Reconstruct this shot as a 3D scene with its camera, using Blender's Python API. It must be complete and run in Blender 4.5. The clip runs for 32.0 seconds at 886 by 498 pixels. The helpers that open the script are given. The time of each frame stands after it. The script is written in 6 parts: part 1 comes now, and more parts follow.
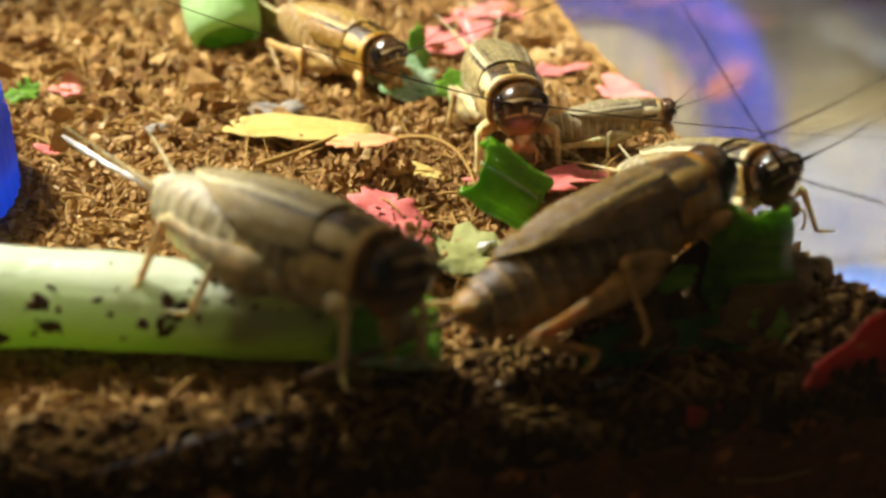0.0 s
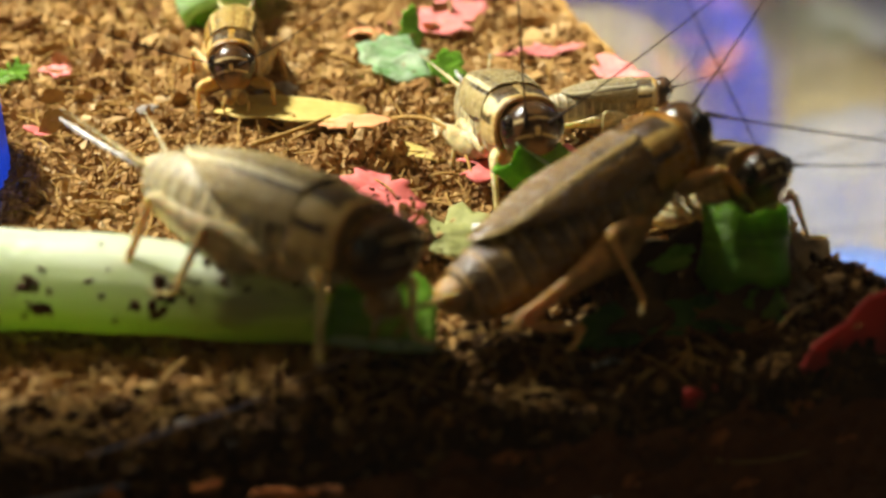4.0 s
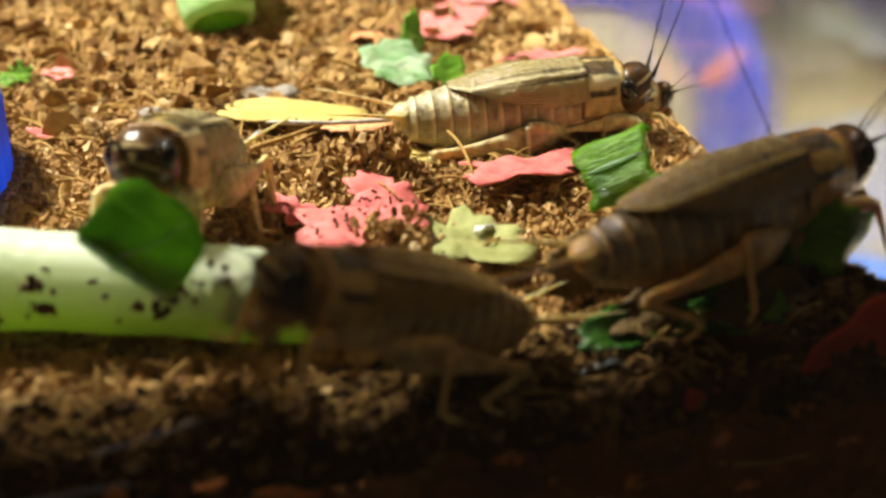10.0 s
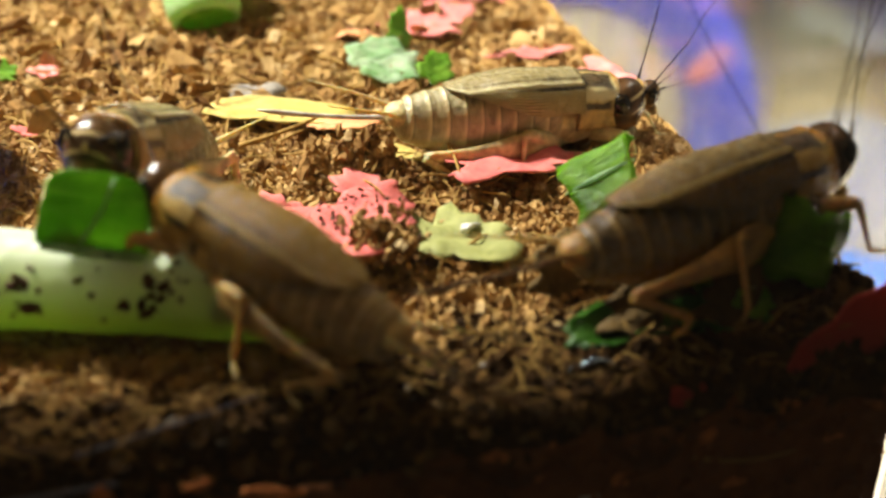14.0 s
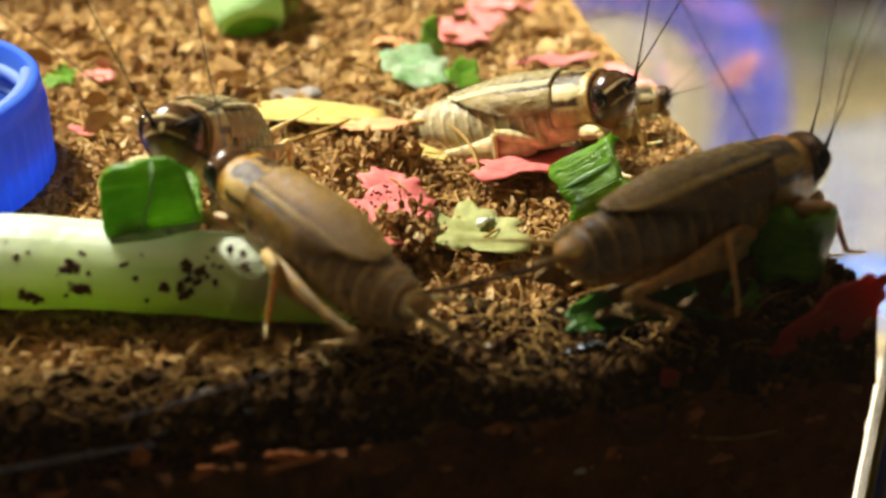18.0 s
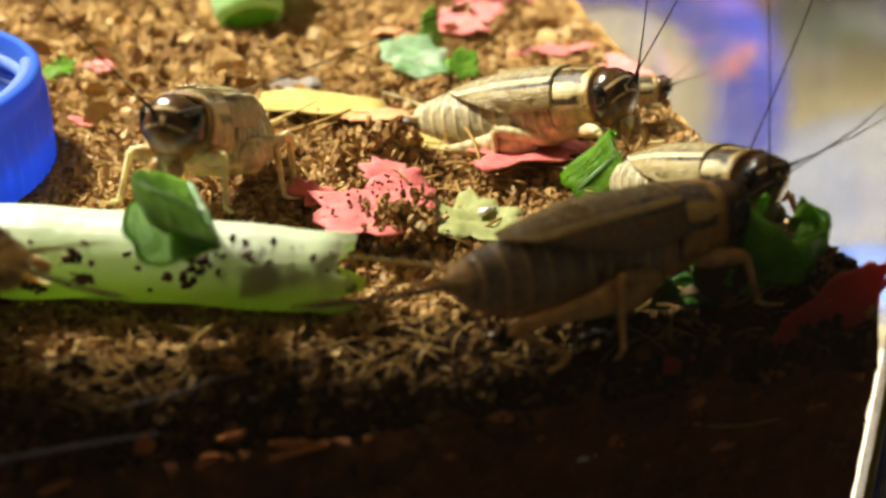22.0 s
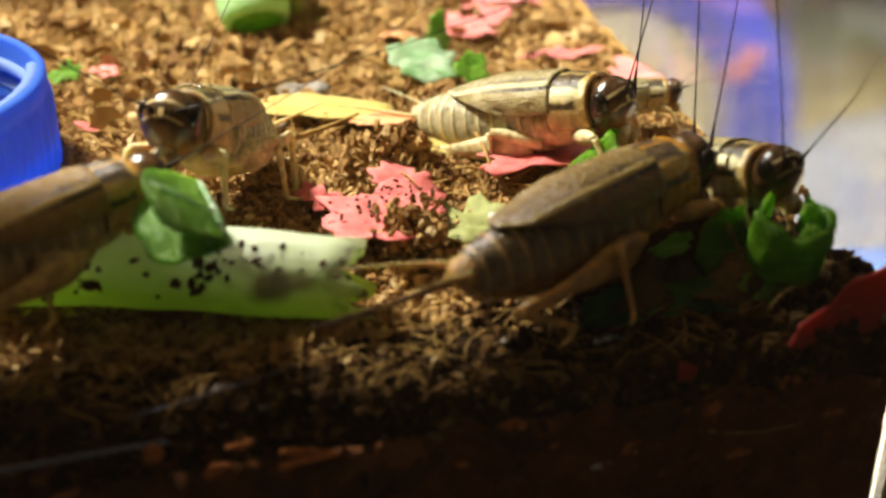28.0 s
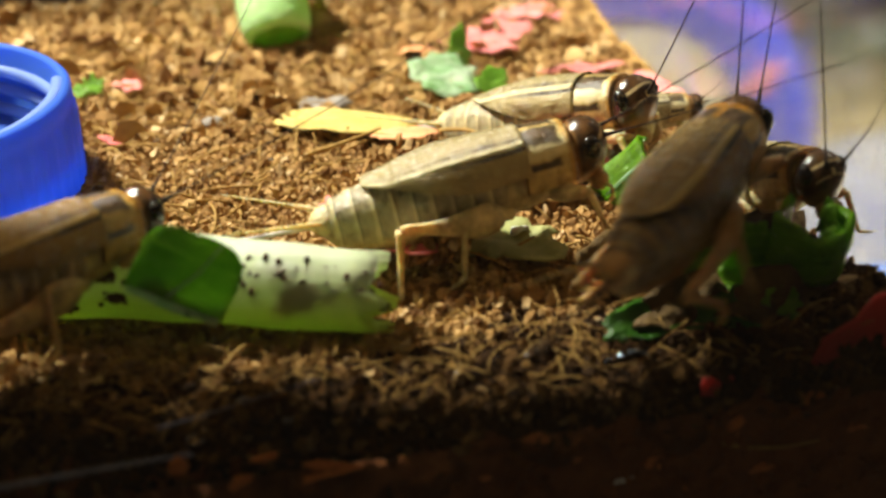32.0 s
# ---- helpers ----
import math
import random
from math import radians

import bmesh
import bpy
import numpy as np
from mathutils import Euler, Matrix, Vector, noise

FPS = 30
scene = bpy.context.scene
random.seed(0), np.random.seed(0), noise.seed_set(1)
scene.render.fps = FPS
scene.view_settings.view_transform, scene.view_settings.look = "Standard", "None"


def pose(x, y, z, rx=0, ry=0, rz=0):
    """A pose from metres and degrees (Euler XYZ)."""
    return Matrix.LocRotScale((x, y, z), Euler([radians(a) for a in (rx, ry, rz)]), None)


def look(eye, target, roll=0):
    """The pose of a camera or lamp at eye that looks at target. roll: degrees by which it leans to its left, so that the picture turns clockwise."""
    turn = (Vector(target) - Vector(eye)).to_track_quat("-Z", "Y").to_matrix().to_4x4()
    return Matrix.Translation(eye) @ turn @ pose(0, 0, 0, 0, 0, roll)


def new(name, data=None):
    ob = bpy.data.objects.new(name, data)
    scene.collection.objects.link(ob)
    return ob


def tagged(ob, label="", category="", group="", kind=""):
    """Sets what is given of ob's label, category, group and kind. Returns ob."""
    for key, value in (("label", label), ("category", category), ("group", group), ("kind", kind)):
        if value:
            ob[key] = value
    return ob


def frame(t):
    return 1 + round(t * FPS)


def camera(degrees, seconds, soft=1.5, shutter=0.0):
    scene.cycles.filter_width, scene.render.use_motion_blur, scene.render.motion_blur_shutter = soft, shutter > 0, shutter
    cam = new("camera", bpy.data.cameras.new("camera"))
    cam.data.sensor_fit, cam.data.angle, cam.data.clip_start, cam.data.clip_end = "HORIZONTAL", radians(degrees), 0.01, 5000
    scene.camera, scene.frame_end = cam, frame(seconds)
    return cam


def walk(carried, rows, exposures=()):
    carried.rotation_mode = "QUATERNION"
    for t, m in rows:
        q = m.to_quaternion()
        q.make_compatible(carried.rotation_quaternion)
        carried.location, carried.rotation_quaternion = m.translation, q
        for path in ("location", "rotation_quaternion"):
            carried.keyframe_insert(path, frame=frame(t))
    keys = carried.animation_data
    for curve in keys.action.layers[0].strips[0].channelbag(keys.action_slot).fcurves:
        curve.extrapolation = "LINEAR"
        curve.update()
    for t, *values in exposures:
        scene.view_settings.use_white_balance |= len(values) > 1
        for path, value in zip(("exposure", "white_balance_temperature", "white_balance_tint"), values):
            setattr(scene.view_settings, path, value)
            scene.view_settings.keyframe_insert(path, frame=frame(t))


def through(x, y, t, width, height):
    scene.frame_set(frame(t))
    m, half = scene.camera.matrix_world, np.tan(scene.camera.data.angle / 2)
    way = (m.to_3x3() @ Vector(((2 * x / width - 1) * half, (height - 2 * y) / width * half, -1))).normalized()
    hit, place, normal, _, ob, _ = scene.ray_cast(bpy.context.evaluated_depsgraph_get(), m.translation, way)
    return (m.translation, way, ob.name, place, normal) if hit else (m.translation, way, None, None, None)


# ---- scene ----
# Everything is laid out in millimetres and scaled to metres by MM.
MM = 0.001
cam = camera(38.8, 32.0, soft=2.6, shutter=0.5)
cam.data.dof.use_dof = True
cam.data.dof.focus_distance = 0.092
cam.data.dof.aperture_fstop = 30


def mpose(x, y, z, rx=0, ry=0, rz=0):
    return pose(x * MM, y * MM, z * MM, rx, ry, rz)


CAMERA_ROWS = [
    (0, -0.545, 7.039, 39.721, -14.645, -27.708, -0.248),
    (0.5, -0.658, 7.091, 39.627, -14.688, -27.670, -0.248),
    (1, -0.788, 6.988, 39.724, -14.714, -27.617, -0.271),
    (1.5, -0.843, 7.118, 39.609, -14.797, -27.527, -0.347),
    (2, -0.617, 7.175, 39.725, -14.739, -27.756, -0.311),
    (2.5, -0.629, 7.365, 39.489, -14.858, -28.103, -0.207),
    (3, -0.534, 7.615, 39.199, -14.920, -28.260, -0.251),
    (3.5, -0.453, 7.571, 39.280, -14.944, -28.487, -0.269),
    (5.5, -0.506, 7.487, 39.244, -15.050, -28.284, -0.307),
    (6, -0.623, 7.433, 39.346, -15.046, -28.281, -0.368),
    (6.5, -0.742, 7.357, 39.395, -14.921, -28.171, -0.388),
    (7, -0.787, 7.463, 39.293, -14.961, -28.115, -0.394),
    (7.5, -0.672, 7.476, 39.284, -14.968, -28.276, -0.409),
    (8, -0.737, 7.439, 39.330, -14.930, -28.299, -0.376),
    (8.5, -0.700, 7.368, 39.278, -14.878, -28.327, -0.318),
    (9, -0.700, 7.321, 39.287, -14.895, -28.314, -0.270),
    (9.5, -0.781, 7.268, 39.217, -14.903, -28.167, -0.367),
    (10, -0.864, 7.280, 39.074, -14.987, -28.111, -0.487),
    (10.5, -0.739, 7.308, 39.226, -15.059, -28.286, -0.427),
    (11, -0.698, 7.335, 39.216, -15.286, -28.290, -0.449),
    (11.5, -0.708, 7.233, 39.105, -15.346, -28.172, -0.543),
    (12, -0.810, 7.215, 39.062, -15.440, -28.088, -0.593),
    (12.5, -0.767, 7.298, 39.060, -15.441, -28.119, -0.586),
    (13, -0.789, 7.211, 39.109, -15.453, -28.181, -0.612),
    (13.5, -0.775, 7.302, 39.126, -15.503, -28.256, -0.620),
    (15.5, -0.828, 7.144, 39.164, -15.618, -28.127, -0.686),
    (16, -0.727, 6.300, 39.501, -14.948, -28.028, -0.490),
    (16.5, -0.153, 4.892, 40.038, -14.137, -28.119, -0.101),
    (17, 0.649, 2.310, 40.931, -13.629, -28.321, -0.085),
    (17.5, 0.279, 1.431, 41.385, -13.314, -28.138, -0.143),
    (18, 0.312, 0.494, 41.691, -12.942, -28.119, 0.061),
    (18.5, 0.143, -0.099, 42.057, -12.865, -27.851, 0.063),
    (19, 0.000, -0.000, 42.000, -13.000, -28.000, 0.000),
    (19.5, -0.238, -0.004, 41.999, -13.024, -28.108, 0.034),
    (20, -0.409, 0.166, 41.707, -12.765, -28.156, 0.093),
    (20.5, -0.429, 0.221, 41.695, -12.881, -28.261, 0.071),
    (21, -0.345, 0.379, 41.482, -12.990, -28.303, 0.041),
    (21.5, -0.229, 0.399, 41.421, -13.100, -28.387, 0.067),
    (22, -0.197, 0.389, 41.475, -13.198, -28.410, 0.049),
    (22.5, -0.106, 0.550, 41.571, -13.535, -28.529, 0.079),
    (23, -0.006, 0.555, 41.429, -13.679, -28.501, -0.002),
    (23.5, -0.058, 0.539, 41.480, -13.938, -28.448, -0.015),
    (24, -0.065, 0.514, 41.293, -13.995, -28.304, -0.031),
    (24.5, -0.054, 0.626, 41.270, -13.985, -28.309, -0.027),
    (26.5, -0.280, 0.449, 41.689, -13.777, -28.240, -0.012),
    (27, -0.367, 0.566, 41.504, -13.562, -28.127, 0.046),
    (27.5, -0.457, 0.850, 41.226, -13.449, -27.981, 0.135),
    (28, -0.461, 1.307, 41.070, -13.145, -28.197, 0.289),
    (28.5, -0.612, 1.494, 41.127, -13.069, -28.308, 0.461),
    (29, -0.555, 1.434, 41.055, -12.986, -28.217, 0.488),
    (29.5, -0.514, 1.369, 41.087, -12.759, -28.103, 0.557),
    (30, -0.738, 1.439, 41.021, -12.602, -27.972, 0.514),
    (30.5, -0.809, 1.284, 41.087, -12.498, -27.809, 0.504),
    (31, -0.844, 1.192, 41.055, -12.377, -27.607, 0.513),
    (31.5, -1.035, 1.181, 41.289, -12.440, -27.624, 0.523),
    (32, -1.028, 1.222, 41.148, -12.480, -27.541, 0.459),
]
walk(cam, [(t, mpose(x, y, z, 90 + pitch, roll, yaw)) for t, x, y, z, yaw, pitch, roll in CAMERA_ROWS], [(0, -0.2), (6, -0.15), (9.5, 0.0), (32, 0.0)])

# ---- light: a lamp above and behind the box, an added table fill, and a dim room ----
world = bpy.data.worlds.new("room")
scene.world = world
world.use_nodes = True
world.node_tree.nodes["Background"].inputs[0].default_value = (1.0, 0.84, 0.60, 1)
world.node_tree.nodes["Background"].inputs[1].default_value = 0.055
scene.view_settings.exposure = 0.0


def spot_lamp(name, eye, target, size, cone, watts, colour):
    data = bpy.data.lights.new(name, "SPOT")
    data.shadow_soft_size, data.energy, data.color = size * MM, watts, colour
    data.spot_size, data.spot_blend = radians(cone), 1.0
    ob = new(name, data)
    ob.matrix_world = look([c * MM for c in eye], [c * MM for c in target])
    return ob


spot_lamp("desk_lamp", (-58, 158, 126), (14, 104, 0), 9, 120, 3.75, (1.0, 0.99, 0.86))
# added fill spot that brightens the table and corner edge beside the box
spot_lamp("table_fill", (152, 116, 262), (136, 122, -56), 25, 44, 27.0, (1.0, 0.95, 0.86))


# ---- materials ----
def material(name):
    mat = bpy.data.materials.new(name)
    mat.use_nodes = True
    nt = mat.node_tree
    return mat, nt, nt.nodes["Principled BSDF"]


def link(nt, a, b):
    nt.links.new(a, b)


def coords(nt, scale=1.0, stretch=(1, 1, 1)):
    tc = nt.nodes.new("ShaderNodeTexCoord")
    mp = nt.nodes.new("ShaderNodeMapping")
    k = scale / MM
    mp.inputs["Scale"].default_value = (k * stretch[0], k * stretch[1], k * stretch[2])
    link(nt, tc.outputs["Object"], mp.inputs[0])
    return mp.outputs[0]


def noise_tex(nt, vec, scale, detail=4.0, rough=0.6):
    n = nt.nodes.new("ShaderNodeTexNoise")
    n.inputs["Scale"].default_value = scale
    n.inputs["Detail"].default_value = detail
    n.inputs["Roughness"].default_value = rough
    link(nt, vec, n.inputs["Vector"])
    return n.outputs["Fac"]


def ramp(nt, fac, stops):
    r = nt.nodes.new("ShaderNodeValToRGB")
    e = r.color_ramp.elements
    while len(e) < len(stops):
        e.new(0.5)
    for el, (p, c) in zip(e, stops):
        el.position, el.color = p, (*c, 1)
    link(nt, fac, r.inputs[0])
    return r.outputs[0]


def mix(nt, fac, a, b, kind="MIX"):
    m = nt.nodes.new("ShaderNodeMix")
    m.data_type, m.blend_type = "RGBA", kind
    for socket, v in ((m.inputs[0], fac), (m.inputs[6], a), (m.inputs[7], b)):
        if isinstance(v, (int, float)):
            socket.default_value = v
        elif isinstance(v, tuple):
            socket.default_value = (*v, 1)
        else:
            link(nt, v, socket)
    return m.outputs[2]


def math_node(nt, op, a, b=0.0, clamp=False):
    m = nt.nodes.new("ShaderNodeMath")
    m.operation, m.use_clamp = op, clamp
    for socket, v in ((m.inputs[0], a), (m.inputs[1], b)):
        if isinstance(v, (int, float)):
            socket.default_value = v
        else:
            link(nt, v, socket)
    return m.outputs[0]


def bump(nt, bsdf, height, strength, depth):
    b = nt.nodes.new("ShaderNodeBump")
    b.inputs["Strength"].default_value = strength
    b.inputs["Distance"].default_value = depth * MM
    link(nt, height, b.inputs["Height"])
    link(nt, b.outputs[0], bsdf.inputs["Normal"])


def axes(nt, vec):
    s = nt.nodes.new("ShaderNodeSeparateXYZ")
    link(nt, vec, s.inputs[0])
    return s.outputs


def plain(name, dark, light, scale, rough=0.7, bump_depth=0.1, subsurface=0.0, metal=0.0, spread=0.0):
    """A mottled surface between two colours, grain of 1 / scale millimetres."""
    mat, nt, b = material(name)
    v = coords(nt)
    n = noise_tex(nt, v, scale)
    fine = noise_tex(nt, v, scale * 5, 3)
    c = ramp(nt, n, [(0.3, dark), (0.7, light)])
    c = mix(nt, 0.35, c, ramp(nt, fine, [(0.3, tuple(x * 0.6 for x in dark)), (0.75, light)]))
    if spread:
        info = nt.nodes.new("ShaderNodeObjectInfo")
        hs = nt.nodes.new("ShaderNodeHueSaturation")
        val = math_node(nt, "ADD", math_node(nt, "MULTIPLY", info.outputs["Random"], spread), 1 - spread / 2)
        link(nt, val, hs.inputs["Value"])
        link(nt, c, hs.inputs["Color"])
        c = hs.outputs[0]
    link(nt, c, b.inputs["Base Color"])
    b.inputs["Roughness"].default_value = rough
    b.inputs["Metallic"].default_value = metal
    b.inputs["Specular IOR Level"].default_value = 0.5 if metal or rough < 0.4 else 0.2
    if subsurface:
        b.inputs["Subsurface Weight"].default_value = subsurface
        b.inputs["Subsurface Radius"].default_value = (1.2 * MM, 1.2 * MM, 0.6 * MM)
        b.inputs["Subsurface Scale"].default_value = 1.0
    bump(nt, b, fine, 0.6, bump_depth)
    return mat


def thin(name, colour, rough):
    """Thin plastic that lets light through from behind."""
    mat, nt, b = material(name)
    tl = nt.nodes.new("ShaderNodeBsdfTranslucent")
    v = coords(nt)
    c = mix(nt, noise_tex(nt, v, 0.12, 3), tuple(q * 0.75 for q in colour), colour)
    link(nt, c, tl.inputs[0])
    link(nt, c, b.inputs["Base Color"])
    b.inputs["Roughness"].default_value = rough
    m = nt.nodes.new("ShaderNodeMixShader")
    m.inputs[0].default_value = 0.6
    link(nt, b.outputs[0], m.inputs[1])
    link(nt, tl.outputs[0], m.inputs[2])
    link(nt, m.outputs[0], nt.nodes["Material Output"].inputs[0])
    return mat


def leafy(name, dark, light, rough):
    """Fresh leaf with parallel veins, moist sheen and some light through it."""
    mat, nt, b = material(name)
    v = coords(nt)
    veins = noise_tex(nt, coords(nt, 1.0, (0.18, 1.7, 0.6)), 1.3, 4)
    blot = noise_tex(nt, v, 0.45, 4)
    c = mix(nt, ramp(nt, blot, [(0.3, (0, 0, 0)), (0.7, (1, 1, 1))]), dark, light)
    c = mix(nt, math_node(nt, "MULTIPLY", ramp(nt, veins, [(0.52, (0, 0, 0)), (0.68, (1, 1, 1))]), 0.35), c, tuple(min(1, q * 1.7 + 0.05) for q in light))
    spots = ramp(nt, noise_tex(nt, v, 1.1, 2), [(0.66, (0, 0, 0)), (0.72, (1, 1, 1))])
    c = mix(nt, math_node(nt, "MULTIPLY", spots, 0.6), c, (0.05, 0.045, 0.015))
    tl = nt.nodes.new("ShaderNodeBsdfTranslucent")
    link(nt, c, tl.inputs[0])
    link(nt, c, b.inputs["Base Color"])
    link(nt, ramp(nt, blot, [(0.3, (rough * 0.7,) * 3), (0.7, (rough * 1.5,) * 3)]), b.inputs["Roughness"])
    bump(nt, b, math_node(nt, "ADD", veins, math_node(nt, "MULTIPLY", noise_tex(nt, v, 1.0, 4), 0.9)), 0.9, 0.5)
    m = nt.nodes.new("ShaderNodeMixShader")
    m.inputs[0].default_value = 0.55
    link(nt, b.outputs[0], m.inputs[1])
    link(nt, tl.outputs[0], m.inputs[2])
    link(nt, m.outputs[0], nt.nodes["Material Output"].inputs[0])
    return mat


def soil_material(name, islands, shaded=False):
    mat, nt, b = material(name)
    v = coords(nt)
    n = noise_tex(nt, v, 0.35, 3)
    fine = noise_tex(nt, v, 3.0, 4)
    if islands:
        geo = nt.nodes.new("ShaderNodeNewGeometry")
        c = ramp(nt, geo.outputs["Random Per Island"], [(0.0, (0.20, 0.100, 0.036)), (0.25, (0.35, 0.192, 0.066)), (0.55, (0.47, 0.282, 0.104)), (0.88, (0.56, 0.362, 0.150)), (1.0, (0.66, 0.49, 0.27))])
    else:
        c = ramp(nt, n, [(0.3, (0.26, 0.14, 0.042)), (0.7, (0.44, 0.27, 0.085))])
    # darker copy of the soil: shade of the front strip put into the colour
    if shaded:
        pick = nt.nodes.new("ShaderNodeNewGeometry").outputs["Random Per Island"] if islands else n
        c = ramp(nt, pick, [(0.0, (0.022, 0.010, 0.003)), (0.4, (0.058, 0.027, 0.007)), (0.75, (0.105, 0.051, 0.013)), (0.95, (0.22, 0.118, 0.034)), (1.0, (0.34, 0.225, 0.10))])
    c = mix(nt, 0.38, c, ramp(nt, fine, [(0.3, (0.35, 0.30, 0.26)), (0.62, (1, 1, 1))]), "MULTIPLY")
    c = mix(nt, 0.6, c, ramp(nt, n, [(0.3, (0.6, 0.52, 0.46)), (0.6, (1, 1, 1))]), "MULTIPLY")
    link(nt, c, b.inputs["Base Color"])
    b.inputs["Roughness"].default_value = 0.9
    b.inputs["Specular IOR Level"].default_value = 0.12
    bump(nt, b, fine, 0.8, 0.25)
    return mat


def clear_material(name, tint, gloss_rough, haze):
    """Thin clear plastic: light goes straight through, the surface mirrors by Fresnel."""
    mat, nt, b = material(name)
    out = nt.nodes["Material Output"]
    nt.nodes.remove(b)
    tr = nt.nodes.new("ShaderNodeBsdfTransparent")
    tr.inputs[0].default_value = (*tint, 1)
    gl = nt.nodes.new("ShaderNodeBsdfGlossy")
    gl.inputs["Roughness"].default_value = gloss_rough
    df = nt.nodes.new("ShaderNodeBsdfDiffuse")
    df.inputs[0].default_value = (0.8, 0.8, 0.78, 1)
    v = coords(nt)
    scratch = ramp(nt, noise_tex(nt, coords(nt, 1.0, (0.1, 1.0, 0.15)), 0.8, 5), [(0.55, (0, 0, 0)), (0.85, (1, 1, 1))])
    smear = ramp(nt, noise_tex(nt, v, 0.06, 3), [(0.4, (0.3, 0.3, 0.3)), (0.7, (1, 1, 1))])
    lw = nt.nodes.new("ShaderNodeLayerWeight")
    lw.inputs[0].default_value = 0.5
    gloss = math_node(nt, "ADD", math_node(nt, "MULTIPLY", math_node(nt, "POWER", lw.outputs["Facing"], 5.0), 0.6), 0.025)
    m1 = nt.nodes.new("ShaderNodeMixShader")
    link(nt, math_node(nt, "MULTIPLY", math_node(nt, "ADD", math_node(nt, "MULTIPLY", scratch, 0.6), smear), haze, True), m1.inputs[0])
    link(nt, tr.outputs[0], m1.inputs[1])
    link(nt, df.outputs[0], m1.inputs[2])
    m2 = nt.nodes.new("ShaderNodeMixShader")
    link(nt, gloss, m2.inputs[0])
    link(nt, m1.outputs[0], m2.inputs[1])
    link(nt, gl.outputs[0], m2.inputs[2])
    link(nt, m2.outputs[0], out.inputs[0])
    return mat


def chitin(name, base, pattern, rough=0.35, relief=0.5, glow=0.6, sat=1.05, shine=0.3, netted=False):
    """Insect shell; pattern(nt, x, y, z, c) paints marks in body millimetres."""
    mat, nt, b = material(name)
    v = coords(nt)
    x, y, z = axes(nt, v)
    n = noise_tex(nt, v, 0.9, 4)
    c = mix(nt, ramp(nt, n, [(0.35, (0, 0, 0)), (0.7, (1, 1, 1))]), tuple(q * 0.50 for q in base), tuple(min(1.0, q * 1.25) for q in base))
    c = pattern(nt, x, y, z, c, v)
    info = nt.nodes.new("ShaderNodeObjectInfo")
    hs = nt.nodes.new("ShaderNodeHueSaturation")
    link(nt, math_node(nt, "ADD", math_node(nt, "MULTIPLY", info.outputs["Random"], 0.25), 0.88), hs.inputs["Value"])
    hs.inputs["Saturation"].default_value = sat
    link(nt, c, hs.inputs["Color"])
    link(nt, hs.outputs[0], b.inputs["Base Color"])
    b.inputs["Roughness"].default_value = rough
    b.inputs["Subsurface Weight"].default_value = glow
    b.inputs["Subsurface Radius"].default_value = (1.3 * MM, 0.75 * MM, 0.3 * MM)
    b.inputs["Subsurface Scale"].default_value = 1.0
    b.inputs["Specular IOR Level"].default_value = shine
    rn = noise_tex(nt, v, 1.6, 3)
    link(nt, ramp(nt, rn, [(0.3, (rough * 0.75,) * 3), (0.7, (min(1.0, rough * 1.5),) * 3)]), b.inputs["Roughness"])
    height = math_node(nt, "ADD", noise_tex(nt, v, 4.0, 4), noise_tex(nt, v, 1.3, 2))
    if netted:
        cells = nt.nodes.new("ShaderNodeTexVoronoi")
        cells.inputs["Scale"].default_value = 3.6
        link(nt, coords(nt, 1.0, (1.3, 0.55, 1.0)), cells.inputs["Vector"])
        height = math_node(nt, "ADD", height, math_node(nt, "MULTIPLY", cells.outputs["Distance"], 0.9))
    if netted:
        b.inputs["Coat Weight"].default_value = 0.6
        b.inputs["Coat Roughness"].default_value = 0.16
    bump(nt, b, height, relief, 0.35)
    return mat


def band(nt, value, centre, half, soft=0.25):
    """1 within half of centre, fading over soft."""
    d = math_node(nt, "ABSOLUTE", math_node(nt, "SUBTRACT", value, centre))
    return math_node(nt, "DIVIDE", math_node(nt, "SUBTRACT", half + soft, d), soft, True)


def wobble(nt, value, v, amount, scale=0.8):
    return math_node(nt, "ADD", value, math_node(nt, "MULTIPLY", math_node(nt, "SUBTRACT", noise_tex(nt, v, scale, 2), 0.5), amount))


DARK = (0.022, 0.011, 0.006)


def fade(nt, value, lo, hi):
    """0 at lo, 1 at hi."""
    return math_node(nt, "DIVIDE", math_node(nt, "SUBTRACT", value, lo), hi - lo, True)


def times(nt, *factors):
    out = factors[0]
    for f in factors[1:]:
        out = math_node(nt, "MULTIPLY", out, f)
    return out


def abdomen_pattern(dark, pale, belly):
    """Rings with pale hind edges, a dark back and flank, a pale belly."""
    def paint(nt, x, y, z, c, v):
        ring = math_node(nt, "FRACT", math_node(nt, "MULTIPLY", math_node(nt, "ADD", wobble(nt, y, v, 0.15), 10.0), 1 / 1.3))
        zz = wobble(nt, z, v, 0.7)
        c = mix(nt, times(nt, fade(nt, zz, -1.6, 0.6), 0.7), c, dark)
        patch = ramp(nt, noise_tex(nt, v, 0.9, 3), [(0.45, (0, 0, 0)), (0.65, (1, 1, 1))])
        c = mix(nt, times(nt, patch, band(nt, ring, 0.38, 0.2, 0.2), 0.85), c, tuple(q * 0.40 for q in dark))
        c = mix(nt, times(nt, band(nt, ring, 0.90, 0.04, 0.12), 0.55), c, pale)
        c = mix(nt, times(nt, band(nt, ring, 0.02, 0.03, 0.06), 0.7), c, tuple(q * 0.3 for q in dark))
        return mix(nt, times(nt, fade(nt, zz, -1.5, -2.3), 0.85), c, belly)
    return paint


